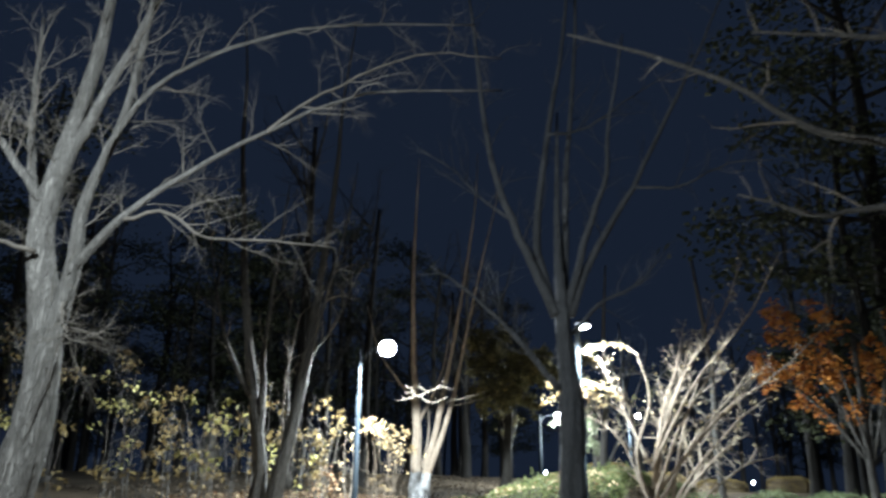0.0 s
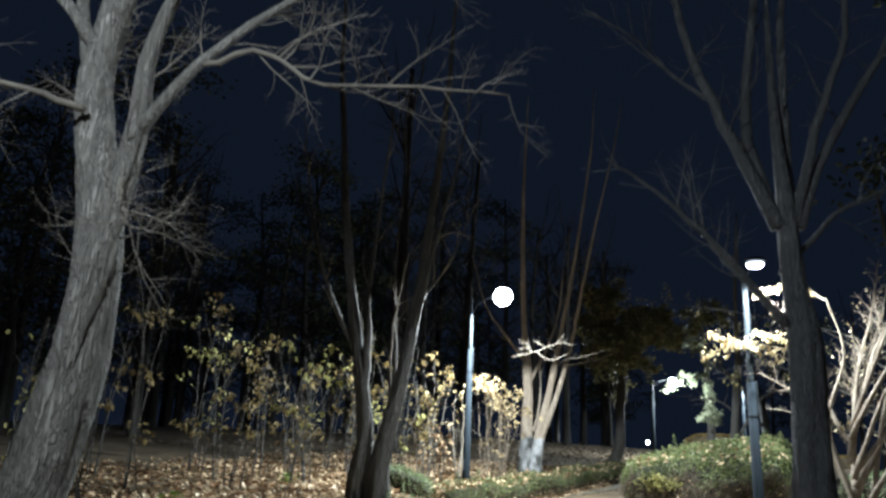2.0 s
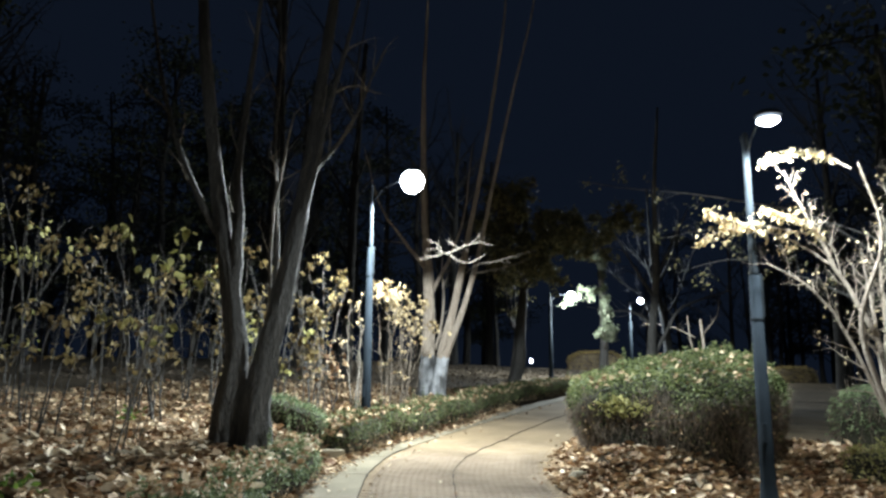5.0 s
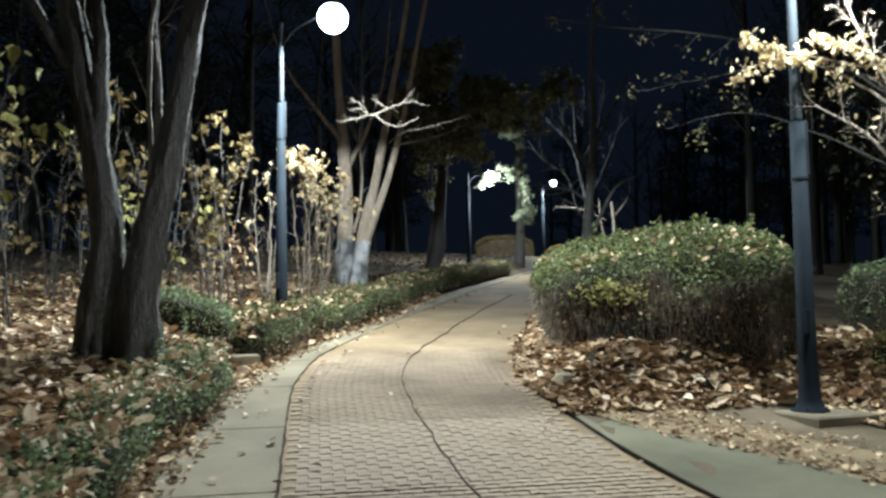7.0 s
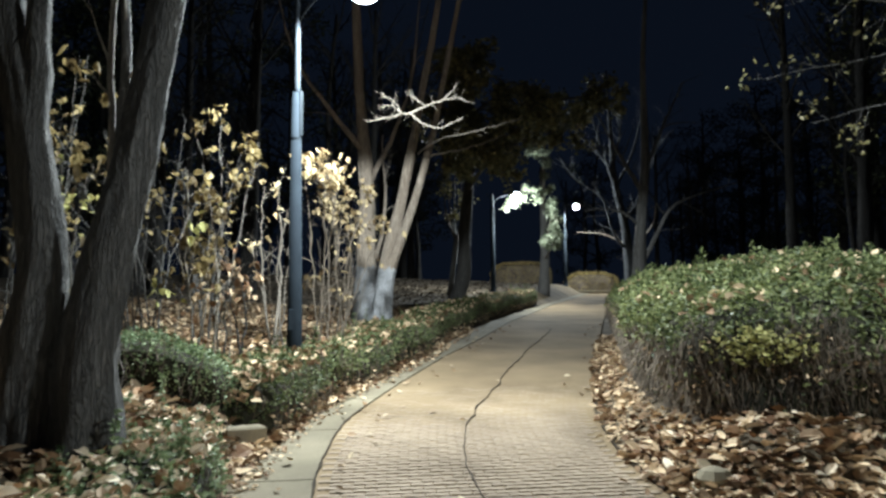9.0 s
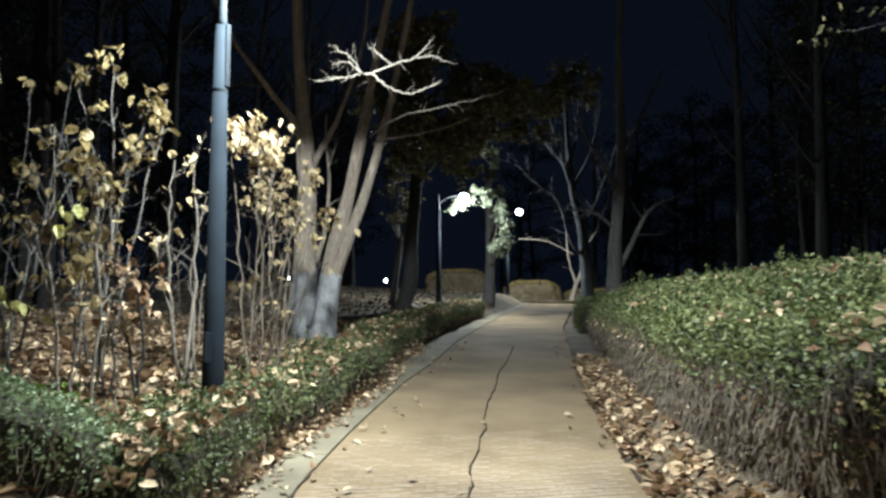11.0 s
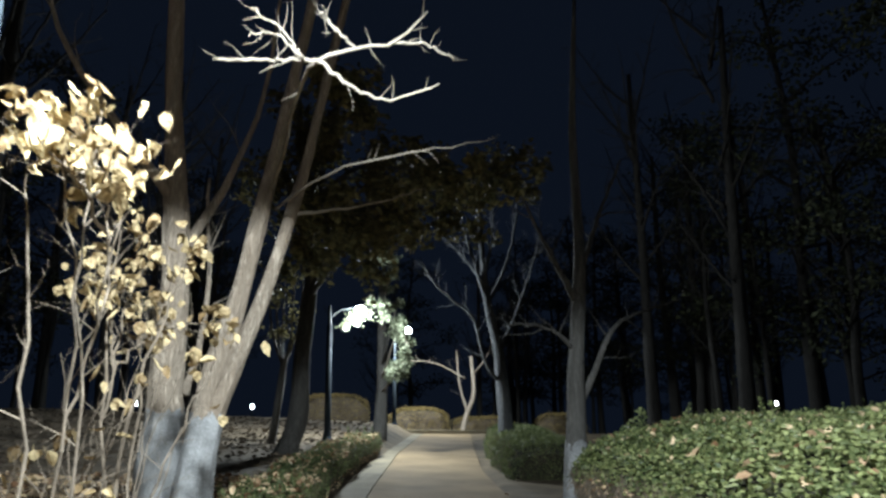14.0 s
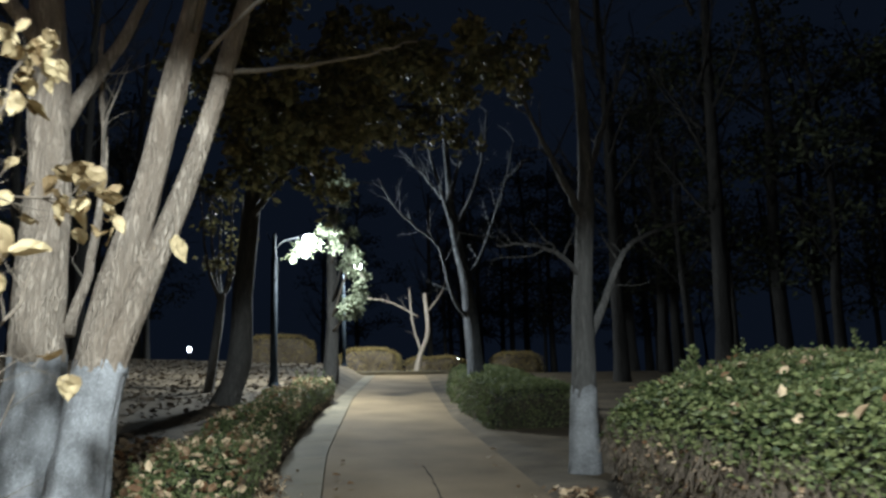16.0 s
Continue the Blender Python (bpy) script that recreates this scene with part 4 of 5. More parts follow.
def clump_shrub(base, clumps, seed, mat, per_clump, size, label, bark=TWIG, single=False, thick=0.014, extra=4):
    """A shrub whose stems arch up from base to each clump of leaves; clumps are (x, y, z)."""
    rng = random.Random(seed)
    o = thing("shrub", label, "shrub", "shrubs on the bank")
    tw, lg, shapes = Geo(), Geo(), []
    z0 = sz(base[0], base[1], -0.05)
    if single:
        for _ in range(16):
            g = Geo()
            crisp_leaf(g, (0, 0, 0), size, rng)
            shapes.append(g.mesh("leaf", mat))
    stems = sorted(clumps, key=lambda c: -c[2])
    trunks = []
    for i, c in enumerate(stems):
        c = Vector(c)
        g = Geo()
        if i < 3 or c.z < z0 + 0.55:
            b = Vector((base[0] + rng.uniform(-0.22, 0.22), base[1] + rng.uniform(-0.2, 0.2), z0))
            r = thick * rng.uniform(0.55, 1.0)
        else:
            pts = min(trunks, key=lambda q: min((p - c).length for p in q[3:8]))
            b, r = pts[rng.randrange(3, 7)], thick * 0.5
        sway = 0.2 if b.z == z0 else 0.07
        mid = b.lerp(c, 0.5) + Vector((rng.uniform(-sway, sway), rng.uniform(-sway, sway), 0.1 * (c - b).length))
        pts, radii = limb(g, [b, mid, c], r, 0.003, 14, 6, 0.2, 0.02, rng)
        trunks.append(pts)
        part("stem", g, bark, o)
        ends = []
        twigs(tw, pts, radii, rng, 8, 0.34, 1, 0.3, 0.15, 1.0, ends, 0.0045)
        near = [p for p in ends if (p - c).length < 0.3] or [c]
        for _ in range(rng.randrange(per_clump - 4, per_clump + 5)):
            p = c + Vector((rng.gauss(0, 0.085), rng.gauss(0, 0.085), rng.gauss(0, 0.06))) if rng.random() < 0.6 else rng.choice(near)
            if single:
                lf = new("leaf", rng.choice(shapes))
                lf.parent = o
                lf.matrix_basis = Matrix.Translation(p) @ pose(0, 0, 0, rng.gauss(0, 12), rng.gauss(0, 12), rng.uniform(0, 360)) @ Matrix.Scale(rng.uniform(0.65, 1.15), 4)
            else:
                crisp_leaf(lg, p, size * rng.uniform(0.7, 1.15), rng)
    for _ in range(extra):
        g = Geo()
        b = Vector((base[0] + rng.uniform(-0.4, 0.4), base[1] + rng.uniform(-0.3, 0.3), z0))
        tip = b + Vector((rng.uniform(-0.25, 0.25), rng.uniform(-0.25, 0.25), rng.uniform(0.7, 1.6)))
        pts, radii = limb(g, [b, b.lerp(tip, 0.5) + Vector((rng.uniform(-0.08, 0.08), 0, 0)), tip], thick * 0.45, 0.002, 11, 5, 0.2, 0.022, rng)
        part("stem", g, bark, o)
        twigs(tw, pts, radii, rng, 6, 0.28, 1, 0.35, 0.3, 0.9, None, 0.005)
    tagged(part("brushwood", tw, bark, o), kind="stuff")
    if lg.v:
        tagged(part("leaves", lg, mat, o), kind="stuff")
    return o


clump_shrub((-1.72, 19.55), [(-1.57, 19.5, 3.95), (-1.39, 19.65, 3.8), (-1.51, 19.4, 3.69), (-1.71, 19.6, 3.94), (-1.77, 19.35, 3.75), (-1.61, 19.5, 3.79), (-1.8, 19.62, 3.93)], 31, PALE_SINGLE, 24, 0.088, "tall shrub with large pale dry leaves by the lamp", SHRUB_WOOD, True, thick=0.016, extra=3)
clump_shrub((-1.2, 21.5), [(-1.34, 21.4, 3.99), (-1.19, 21.55, 3.81), (-0.92, 21.3, 3.92), (-1.02, 21.5, 3.49), (-1.28, 21.25, 3.63), (-0.73, 21.4, 3.46), (-1.13, 21.52, 3.37), (-1.51, 21.35, 3.67), (-1.02, 21.4, 3.84), (-1.41, 21.55, 3.8)], 35, PALE_SINGLE, 23, 0.09, "arching shrub hung with pale dry leaves behind the lamp", SHRUB_WOOD, True, thick=0.02, extra=3)
clump_shrub((-1.55, 20.6), [(-0.92, 20.6, 3.09), (-1.35, 20.75, 3.06), (-1.65, 20.5, 2.69), (-1.42, 20.7, 2.68), (-1.33, 20.45, 2.44), (-1.81, 20.6, 2.59), (-1.19, 20.72, 3.06)], 33, PALE_SINGLE, 8, 0.08, "twiggy shrub with a few pale dry leaves", SHRUB_WOOD, True, thick=0.014, extra=5)
clump_shrub((-2.7, 19.4), [(-2.42, 19.4, 4.06), (-2.73, 19.4, 4.4), (-2.98, 19.4, 4.2), (-2.29, 19.45, 4.08), (-2.87, 19.4, 3.5), (-2.73, 19.3, 3.38), (-2.53, 19.4, 3.62), (-2.78, 19.4, 2.78), (-2.9, 19.3, 2.9)], 36, YELLOW, 15, 0.1, "tall leggy shrub with yellow leaves behind the lamp", GREY_TWIG, thick=0.015, extra=2)
clump_shrub((-2.2, 19.5), [(-2.08, 19.45, 3.66), (-2.25, 19.45, 3.6), (-2.0, 19.5, 3.3), (-2.35, 19.6, 3.0)], 37, PALE_LEAF, 7, 0.085, "pale stout-stemmed sapling with few dry leaves", thick=0.026, extra=1)
clump_shrub((-2.85, 18.3), [(-2.88, 18.2, 3.52), (-2.72, 18.3, 3.3), (-2.6, 18.4, 3.12), (-3.0, 18.3, 2.9), (-2.7, 18.2, 2.6)], 38, YELLOW, 13, 0.095, "leggy sapling with yellow leaf clumps near the hedge")
clump_shrub((-3.5, 16.7), [(-3.42, 16.4, 3.92), (-3.18, 16.9, 3.75), (-3.1, 16.9, 3.45), (-3.35, 16.6, 3.25), (-3.15, 16.8, 3.05), (-3.8, 16.7, 3.6)], 39, YELLOW, 13, 0.1, "slim shrub with yellow leaves behind the twin-stemmed tree", bark=GREY_TWIG)
clump_shrub((-4.3, 14.3), [(-3.5, 14.3, 3.08), (-3.75, 14.2, 3.32), (-3.68, 14.1, 3.56), (-4.1, 14.3, 3.2), (-4.4, 14.4, 3.7), (-4.5, 14.2, 2.7), (-3.95, 14.4, 2.6)], 30, YELLOW_GREEN, 12, 0.105, "spreading shrub with yellow-green leaves on the bank", bark=GREY_TWIG)
shrub(-2.55, 19.15, 1.25, 34, LITTER, 90, 0.1, "withered sapling with hanging brown leaves", 3, 0.25, 0.2)
for wx, wy in ((-5.6, 13.6), (-5.0, 17.0), (-4.4, 12.4), (-2.9, 18.4)):
    weed = Geo()
    wr = random.Random(int(wx * 100))
    for _ in range(45):
        leaf_into(weed, (wx + wr.gauss(0, 0.11), wy + wr.gauss(0, 0.11), soil_z(wx, wy) + abs(wr.gauss(0.06, 0.06))), 0.08, wr, 0.35, -0.2, 0.6)
    wo = thing("weed", "small bright green weed among dry leaves", "weed", "weeds on the bank")
    tagged(part("leaves", weed, FRESH, wo), kind="stuff")
    stalk = Geo()
    tube(stalk, [(wx, wy, soil_z(wx, wy) - 0.02), (wx + 0.01, wy, soil_z(wx, wy) + 0.16)], [0.006, 0.003], 6)
    part("stalk", stalk, FRESH, wo)
spots = random.Random(8)
for k, (sx, sy, h, n) in enumerate(((-3.3, 18.6, 2.2, 150), (-4.2, 19.2, 2.7, 170), (-3.0, 20.6, 2.4, 120), (-5.2, 17.6, 2.4, 230), (-6.0, 16.4, 3.2, 260), (-5.4, 15.2, 2.2, 230), (-7.0, 17.8, 3.6, 220), (-6.8, 14.6, 3.4, 200), (-4.6, 16.8, 1.8, 170), (-8.2, 16, 3.8, 200), (-3.8, 21.2, 2.6, 90), (-5.2, 20.5, 2.8, 120), (-7.6, 12.6, 2.4, 160), (-6.2, 12.0, 2.0, 150))):
    shrub(sx, sy, h * 1.12, 40 + k, YELLOW if k % 6 else YELLOW_GREEN, int(n * 0.5), 0.1, "leggy shrub with yellow autumn leaves on the bank", 4, 1.0, 0.15)
for k in range(11):
    sx, sy = spots.uniform(-8, -2.3), spots.uniform(17, 24)
    if sx > lerp_table(sy, CURB_X) - 0.9:
        continue
    shrub(sx, sy, spots.uniform(1.6, 3.2), 70 + k, YELLOW, 14, 0.09, "bare sapling with a few last leaves", 2, 0.25, 0.4, depth=0)


# hedges
def hedge(name, label, stations, mat, per_m2, leaf, seed, low_mat=None, low_from=0.0, brush=0, core_shade=None, kind_group="", tilt=0.0, dropped=0, sprigs=0, patch=None, undercut=0.0, bare_end=0.0):
    """stations: (x, y, half width, height, ground). A rounded strip: core, leaves on its shell and bare brush low down."""
    rng = random.Random(seed)
    o = thing(name, label, "hedge", kind_group)
    prof = [(-1.0, 0.0), (-1.03, 0.35), (-1.0, 0.7), (-0.9, 0.9), (-0.62, 1.0), (-0.2, 1.02), (0.2, 1.02), (0.62, 1.0), (0.9, 0.9), (1.0, 0.7), (1.03, 0.35), (1.0, 0.0)]
    prof = [(u * (1 - undercut * max(0.0, 1 - v / 0.6)), v) for u, v in prof]
    rows = []
    for i, (x, y, w, h, gz) in enumerate(stations):
        a, b = stations[max(i - 1, 0)], stations[min(i + 1, len(stations) - 1)]
        d = Vector((b[0] - a[0], b[1] - a[1], 0)).normalized()
        nrm = Vector((d.y, -d.x, 0))
        row = []
        for u, v in prof:
            p = Vector((x, y, gz)) + nrm * u * w + Vector((0, 0, v * (h + tilt * (u + 1) / 2)))
            k = 0.09 * noise.noise((p.x * 1.7, p.y * 1.7, p.z * 1.7)) + 0.05 * noise.noise((p.x * 5, p.y * 5, p.z * 5))
            row.append(p + nrm * k * (1 if u > 0 else -1) + Vector((0, 0, k * v * 0.8)))
        rows.append(row)
    core, lg, low, br, yl = Geo(), Geo(), Geo(), Geo(), Geo()
    m = len(prof)
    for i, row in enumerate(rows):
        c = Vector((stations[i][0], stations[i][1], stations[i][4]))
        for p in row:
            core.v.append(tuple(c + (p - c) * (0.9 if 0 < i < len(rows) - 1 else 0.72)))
    for i in range(len(rows) - 1):
        for k in range(m - 1):
            core.f.append((i * m + k, i * m + k + 1, (i + 1) * m + k + 1, (i + 1) * m + k))
    core.f += [tuple(range(m)), tuple(range((len(rows) - 1) * m, len(rows) * m))[::-1]]
    quads = [(rows[i][k], rows[i][k + 1], rows[i + 1][k + 1], rows[i + 1][k], prof[k][1] * 0.5 + prof[k + 1][1] * 0.5) for i in range(len(rows) - 1) for k in range(m - 1)]
    for row in (rows[0], rows[-1]):
        for k in range(m // 2 - 1):
            quads.append((row[k], row[k + 1], row[m - 2 - k], row[m - 1 - k], prof[k][1] * 0.5 + prof[k + 1][1] * 0.5))
    if bare_end:
        quads = [(a, b, c, d, min(v, ((a.z + c.z) / 2 - stations[0][4]) / bare_end)) for a, b, c, d, v in quads]
    for a, b, c, d, v in quads:
        area = ((b - a).cross(d - a).length + (b - c).cross(d - c).length) / 2
        nrm = (b - a).cross(d - a)
        if nrm.length < 1e-6:
            continue
        for _ in range(int(area * per_m2 + rng.random())):
            s, t = rng.random(), rng.random()
            p = (a * (1 - s) + b * s) * (1 - t) + (d * (1 - s) + c * s) * t
            if patch and v > 0.4 and rng.random() * 0.6 + 0.5 > math.dist((p.x, p.y, 2.8 * p.z), (patch[0].x, patch[0].y, 2.8 * patch[0].z)) / patch[1]:
                for _ in range(4):
                    leaf_into(yl, p + Vector((rng.gauss(0, 0.025), rng.gauss(-0.05, 0.03), rng.gauss(0, 0.03))), leaf, rng, 0.25, 0.0, 0.6, True)
                continue
            vv = v
            if low_mat and vv < low_from and rng.random() > 0.07 + 0.22 * vv:
                if rng.random() < 0.16:
                    leaf_into(low, p, leaf * 1.1, rng, 0.0, 0.3, 0.6, True)
                continue
            p = p + Vector((rng.gauss(0, 0.02), rng.gauss(0, 0.02), rng.gauss(0.01, 0.025) + (0.05 * rng.random() ** 6 if v > 0.9 else 0)))
            leaf_into(lg, p, leaf, rng, 0.25, 0.0, 0.6, True)
        if brush and v < (low_from + 0.02 if bare_end else 0.9):
            for _ in range(int(area * brush + rng.random())):
                s, t = rng.random(), rng.random()
                p = (a * (1 - s) + b * s) * (1 - t) + (d * (1 - s) + c * s) * t
                dd = Vector((rng.gauss(0, 0.35), rng.gauss(0, 0.35), 1)).normalized() * rng.uniform(0.1, 0.35)
                r = rng.uniform(0.0022, 0.0055)
                tube(br, [p - dd * 0.5, p + Vector((rng.gauss(0, 0.015), rng.gauss(0, 0.015), 0)), p + dd * 0.5], [r, r, r * 0.5], 3, cap=False)
    tops = [q for q in quads if q[4] > 0.85]
    dl = Geo()
    for _ in range(dropped):
        a, b, c, d, v = rng.choice(tops)
        s, t = rng.random(), rng.random()
        p = (a * (1 - s) + b * s) * (1 - t) + (d * (1 - s) + c * s) * t
        leaf_into(dl, p + Vector((0, 0, 0.035)), 0.09, rng, 0.5, 0, 0.75)
    if dl.v:
        tagged(part("dry_leaves", dl, PALE_LITTER if name == "ground_cover" else LITTER, o, "pale dry leaves caught on top"), kind="stuff")
    for _ in range(sprigs):
        a, b, c, d, v = rng.choice(tops)
        p = a.lerp(c, rng.random())
        h = rng.uniform(0.06, 0.15) if rng.random() < 0.8 else rng.uniform(0.15, 0.28)
        tip = p + Vector((rng.gauss(0, 0.02), rng.gauss(0, 0.02), h))
        tube(br, [p, tip], [0.002, 0.001], 3, cap=False)
        for q in range(int(h * 110)):
            leaf_into(lg, p.lerp(tip, rng.uniform(0.3, 1.05)), leaf, rng, 0.1, -0.3, 0.6, True)
    # Solid body added behind the leaves so the hedge is not see-through.
    part("core", core, core_shade or BRUSH, o, "solid inner body added behind the leaves")
    tagged(part("leaves", lg, mat, o), kind="stuff")
    if yl.v:
        tagged(part("leaves", yl, YELLOW_GREEN, o, "yellowing patch of leaves"), kind="stuff")
    if low.v:
        tagged(part("dry_leaves", low, low_mat, o, "withered leaves low down"), kind="stuff")
    if br.v:
        tagged(part("brushwood", br, BRUSH, o, "bare brown twigs"), kind="stuff")
    return o


# Shade deep inside the hedge is put into this near-black colour.
SHADED_CORE = material("shaded_hedge_core", (0.012, 0.012, 0.007), (0.04, 0.036, 0.02), 6, 60, 1.0, 0.8)
st = []
for y, left, w, h in ((15.35, 1.25, 0.75, 0.55), (15.5, 1.05, 1.05, 0.82), (15.8, 0.86, 1.3, 0.98), (16.2, 0.84, 1.36, 1.04), (17, 1.0, 1.34, 1.08), (18, 1.36, 1.3, 1.1), (19, 1.76, 1.28, 1.1), (20, 2.15, 1.25, 1.08), (21, 2.52, 1.3, 1.04), (22, 2.93, 1.3, 1.0), (23, 3.25, 1.25, 0.96), (23.6, 3.45, 1.15, 0.92), (23.9, 3.7, 0.95, 0.8), (24.05, 3.95, 0.7, 0.6)):
    st.append((left + w, y, w, h, rise(y) + 0.1))
hedge("hedge", "waist-high clipped green hedge, brown and bare low down", st, GREEN, 1700, 0.05, 51, LITTER, 0.66, 1100, SHADED_CORE, tilt=0.38, bare_end=1.26, dropped=650, sprigs=90, undercut=0.24, patch=(Vector((1.2, 15.5, 1.88)), 0.46))
st = []
for y, w, h in ((17.15, 0.3, 0.25), (17.3, 0.42, 0.4), *((17.8 + 0.7 * k, 0.42 + 0.05 * math.sin(k * 2.1), 0.36 + 0.07 * math.sin(k * 1.3)) for k in range(26)), (36.2, 0.3, 0.3)):
    st.append((curb_l(y) - 0.5, y, w, h, rise(y) + 0.08))
hedge("hedge", "knee-high dark green hedge lining the concrete edging", st, LOW_GREEN, 1700, 0.042, 52, LITTER, 0.3, 120, SHADED_CORE, dropped=2200, sprigs=90)
st = [(-3.9, 17.6, 0.25, 0.3, sz(-3.9, 17.6)), (-3.6, 17.5, 0.35, 0.42, sz(-3.6, 17.5)), (-3.0, 17.45, 0.38, 0.45, sz(-3.0, 17.45)), (-2.5, 17.4, 0.36, 0.45, sz(-2.5, 17.4)), (-2.3, 17.4, 0.25, 0.3, sz(-2.3, 17.4))]
hedge("hedge", "short dark green hedge turning up the bank", st, DULL_GREEN, 1900, 0.036, 53, LITTER, 0.3, 120, SHADED_CORE)
st = [(curb_l(y) - 0.5 - 0.1 * math.sin(y * 2), y, 0.42 + 0.07 * math.sin(y * 3), 0.24 + 0.06 * math.sin(y * 5), rise(y) + 0.08) for y in [8 + 0.4 * k for k in range(22)]]
hedge("ground_cover", "low straggly green ground cover strewn with fallen leaves", st, DULL_GREEN, 1500, 0.042, 54, LITTER, 0.2, 60, SHADED_CORE, dropped=2400, sprigs=120)
st = [(curb_l(y) + (pave_r(y) - curb_l(y)) + 1.25, y, 0.8, 0.66, rise(y)) for y in [29.5 + 0.8 * k for k in range(10)]]
hedge("hedge", "dark low hedge farther along the path", st, LOW_GREEN, 1700, 0.05, 55, None, 0, 100, SHADED_CORE)
for x0, x1, y0, h in ((11.9, 14.6, 50, 1.15), (9.2, 12.6, 55, 1.5), (15.6, 18.5, 51, 0.85), (19.5, 22, 50, 1.0)):
    st = [(x0 + (x1 - x0) * k / 5, y0, 0.6 if 0 < k < 5 else 0.4, h if 0 < k < 5 else h * 0.8, soil_z(x0, y0) - 0.05) for k in range(6)]
    hedge("hedge", "clipped straw-yellow hedge at the far end", st, STRAW, 350, 0.07, 56, None, 0, 0, BRUSH)

st = [(4.4 + 0.45 * k, 15.6 + 0.22 * k, 0.5 + 0.08 * math.sin(k * 2), 0.75 + 0.12 * math.sin(k * 1.7), sz(4.4 + 0.45 * k, 15.6 + 0.22 * k)) for k in range(12)]
hedge("hedge", "dark overgrown hedge behind the lamp post", st, DULL_GREEN, 700, 0.05, 58, LITTER, 0.3, 160, SHADED_CORE)
st = [(3.75 + 0.16 * k, 14.95 + 0.03 * k, 0.2, 0.38 + 0.05 * math.sin(k * 2), sz(3.9, 15.0)) for k in range(5)]
hedge("shrub", "small fresh green shrub beside the lamp post", st, YELLOW_GREEN, 900, 0.045, 59, None, 0, 150, SHADED_CORE)
g = Geo()
leaf_into(g, (0, 0, 0), 0.17, random.Random(2), 0.7, 0, 0.75)
big_leaf = tagged(part("fallen_leaf", g, PALE_LEAF), "large pale dry leaf in front of the hedge", "leaf")
big_leaf.location = (2.45, 15.15, soil_z(2.45, 15.15) + 0.05)

# pale slab at the end of the path
g = Geo()
box_into(g, (13.6, 47.2, rise(46.8) + 0.06), (6.0, 1.4, 0.18), 0.1, 0.02)
tagged(part("plaza_step", g, CONCRETE), "pale concrete step at the end of the path", "step", kind="structure")
g = Geo()
box_into(g, (-2.28, 16.95, rise(16.95) + 0.07), (0.3, 0.22, 0.2), 0.3, 0.015)
tagged(part("kerb_stone", g, CONCRETE), "weathered kerb stone at the end of the low hedge", "stone")
g = Geo()
lathe(g, [(0.11, -0.02), (0.13, 0.03), (0.09, 0.08), (0.03, 0.1)], (0.68, 15.25, soil_z(0.68, 15.25)), 9)
tagged(part("stone", g, CONCRETE), "rounded grey stone among dry leaves", "stone")

# fallen leaves
def litter(name, label, area, count, size, seed, mat=LITTER):
    rng = random.Random(seed)
    lg = Geo()
    for _ in range(count):
        x, y = area(rng)
        leaf_into(lg, (x, y, soil_z(x, y) + rng.uniform(0.008, 0.035)), size * rng.uniform(0.7, 1.3), rng, 0.72, 0, 0.7)
    return tagged(part(name, lg, mat), label, "leaves", kind="stuff")


def on_bank(rng):
    y = rng.uniform(8, 27) if rng.random() < 0.93 else 8 - 6 * rng.random() ** 2
    reach = 7.0 + 1.6 * noise.noise((y * 0.5, 4, 0)) + rng.gauss(0, 0.5)
    return curb_l(y) - 0.05 - reach * rng.random() ** 1.5, y


def near_bank(rng):
    y = rng.uniform(7.5, 17)
    return curb_l(y) - 0.5 - 3.0 * rng.random() ** 1.2, y


def far_bank(rng):
    y = rng.uniform(24, 44)
    return curb_l(y) - 0.9 - 11 * rng.random(), y


def in_bed(rng):
    y = 14.5 + 1.9 * rng.random() ** 1.3
    return rng.uniform(pave_r(y) + 0.03, 4.6), y


def along_bed(rng):
    y = rng.uniform(15, 25)
    return pave_r(y) + 0.02 + 0.45 * rng.random(), y


def by_edging(rng):
    y = rng.uniform(9, 27)
    return curb_l(y) + 0.16 - 0.5 * rng.random(), y


def outer(rng):
    return 2.6 + 4.5 * rng.random() ** 1.3, rng.uniform(13.7, 15.8)


def on_sand(rng):
    k = rng.uniform(0, 22)
    p = far_edge[int(k)].lerp(far_edge[int(k) + 1], k - int(k))
    d = rng.uniform(-0.1, 1.3) * min(1.0, 0.4 + k / 8)
    return p.x + 0.25 * d, p.y + d


litter("fallen_leaves", "small dry leaves and crumbs on the trodden earth", on_sand, 900, 0.05, 70)
litter("fallen_leaves", "thick brown dry leaves covering the bank", on_bank, 24000, 0.1, 61)
litter("fallen_leaves", "large pale dry leaves strewn over the bank", near_bank, 5200, 0.125, 68, PALE_LITTER)
# Far leaves take the darker brush colour to imitate ground beyond the lamps.
litter("fallen_leaves", "dry leaves under the farther trees, coloured dark for the missing light", far_bank, 5000, 0.12, 67, BRUSH)
litter("fallen_leaves", "brown dry leaves heaped in front of the hedge", in_bed, 3200, 0.11, 62)
litter("fallen_leaves", "pale dry leaves strewn in front of the hedge", in_bed, 900, 0.115, 69, PALE_LITTER)
litter("fallen_leaves", "dry leaves gathered along the path's edge", along_bed, 1800, 0.085, 63)
litter("fallen_leaves", "scattered dry leaves under the lamp", outer, 1500, 0.085, 64)
litter("fallen_leaves", "dry leaves drifted against the concrete edging", by_edging, 2400, 0.055, 66)
rng = random.Random(65)
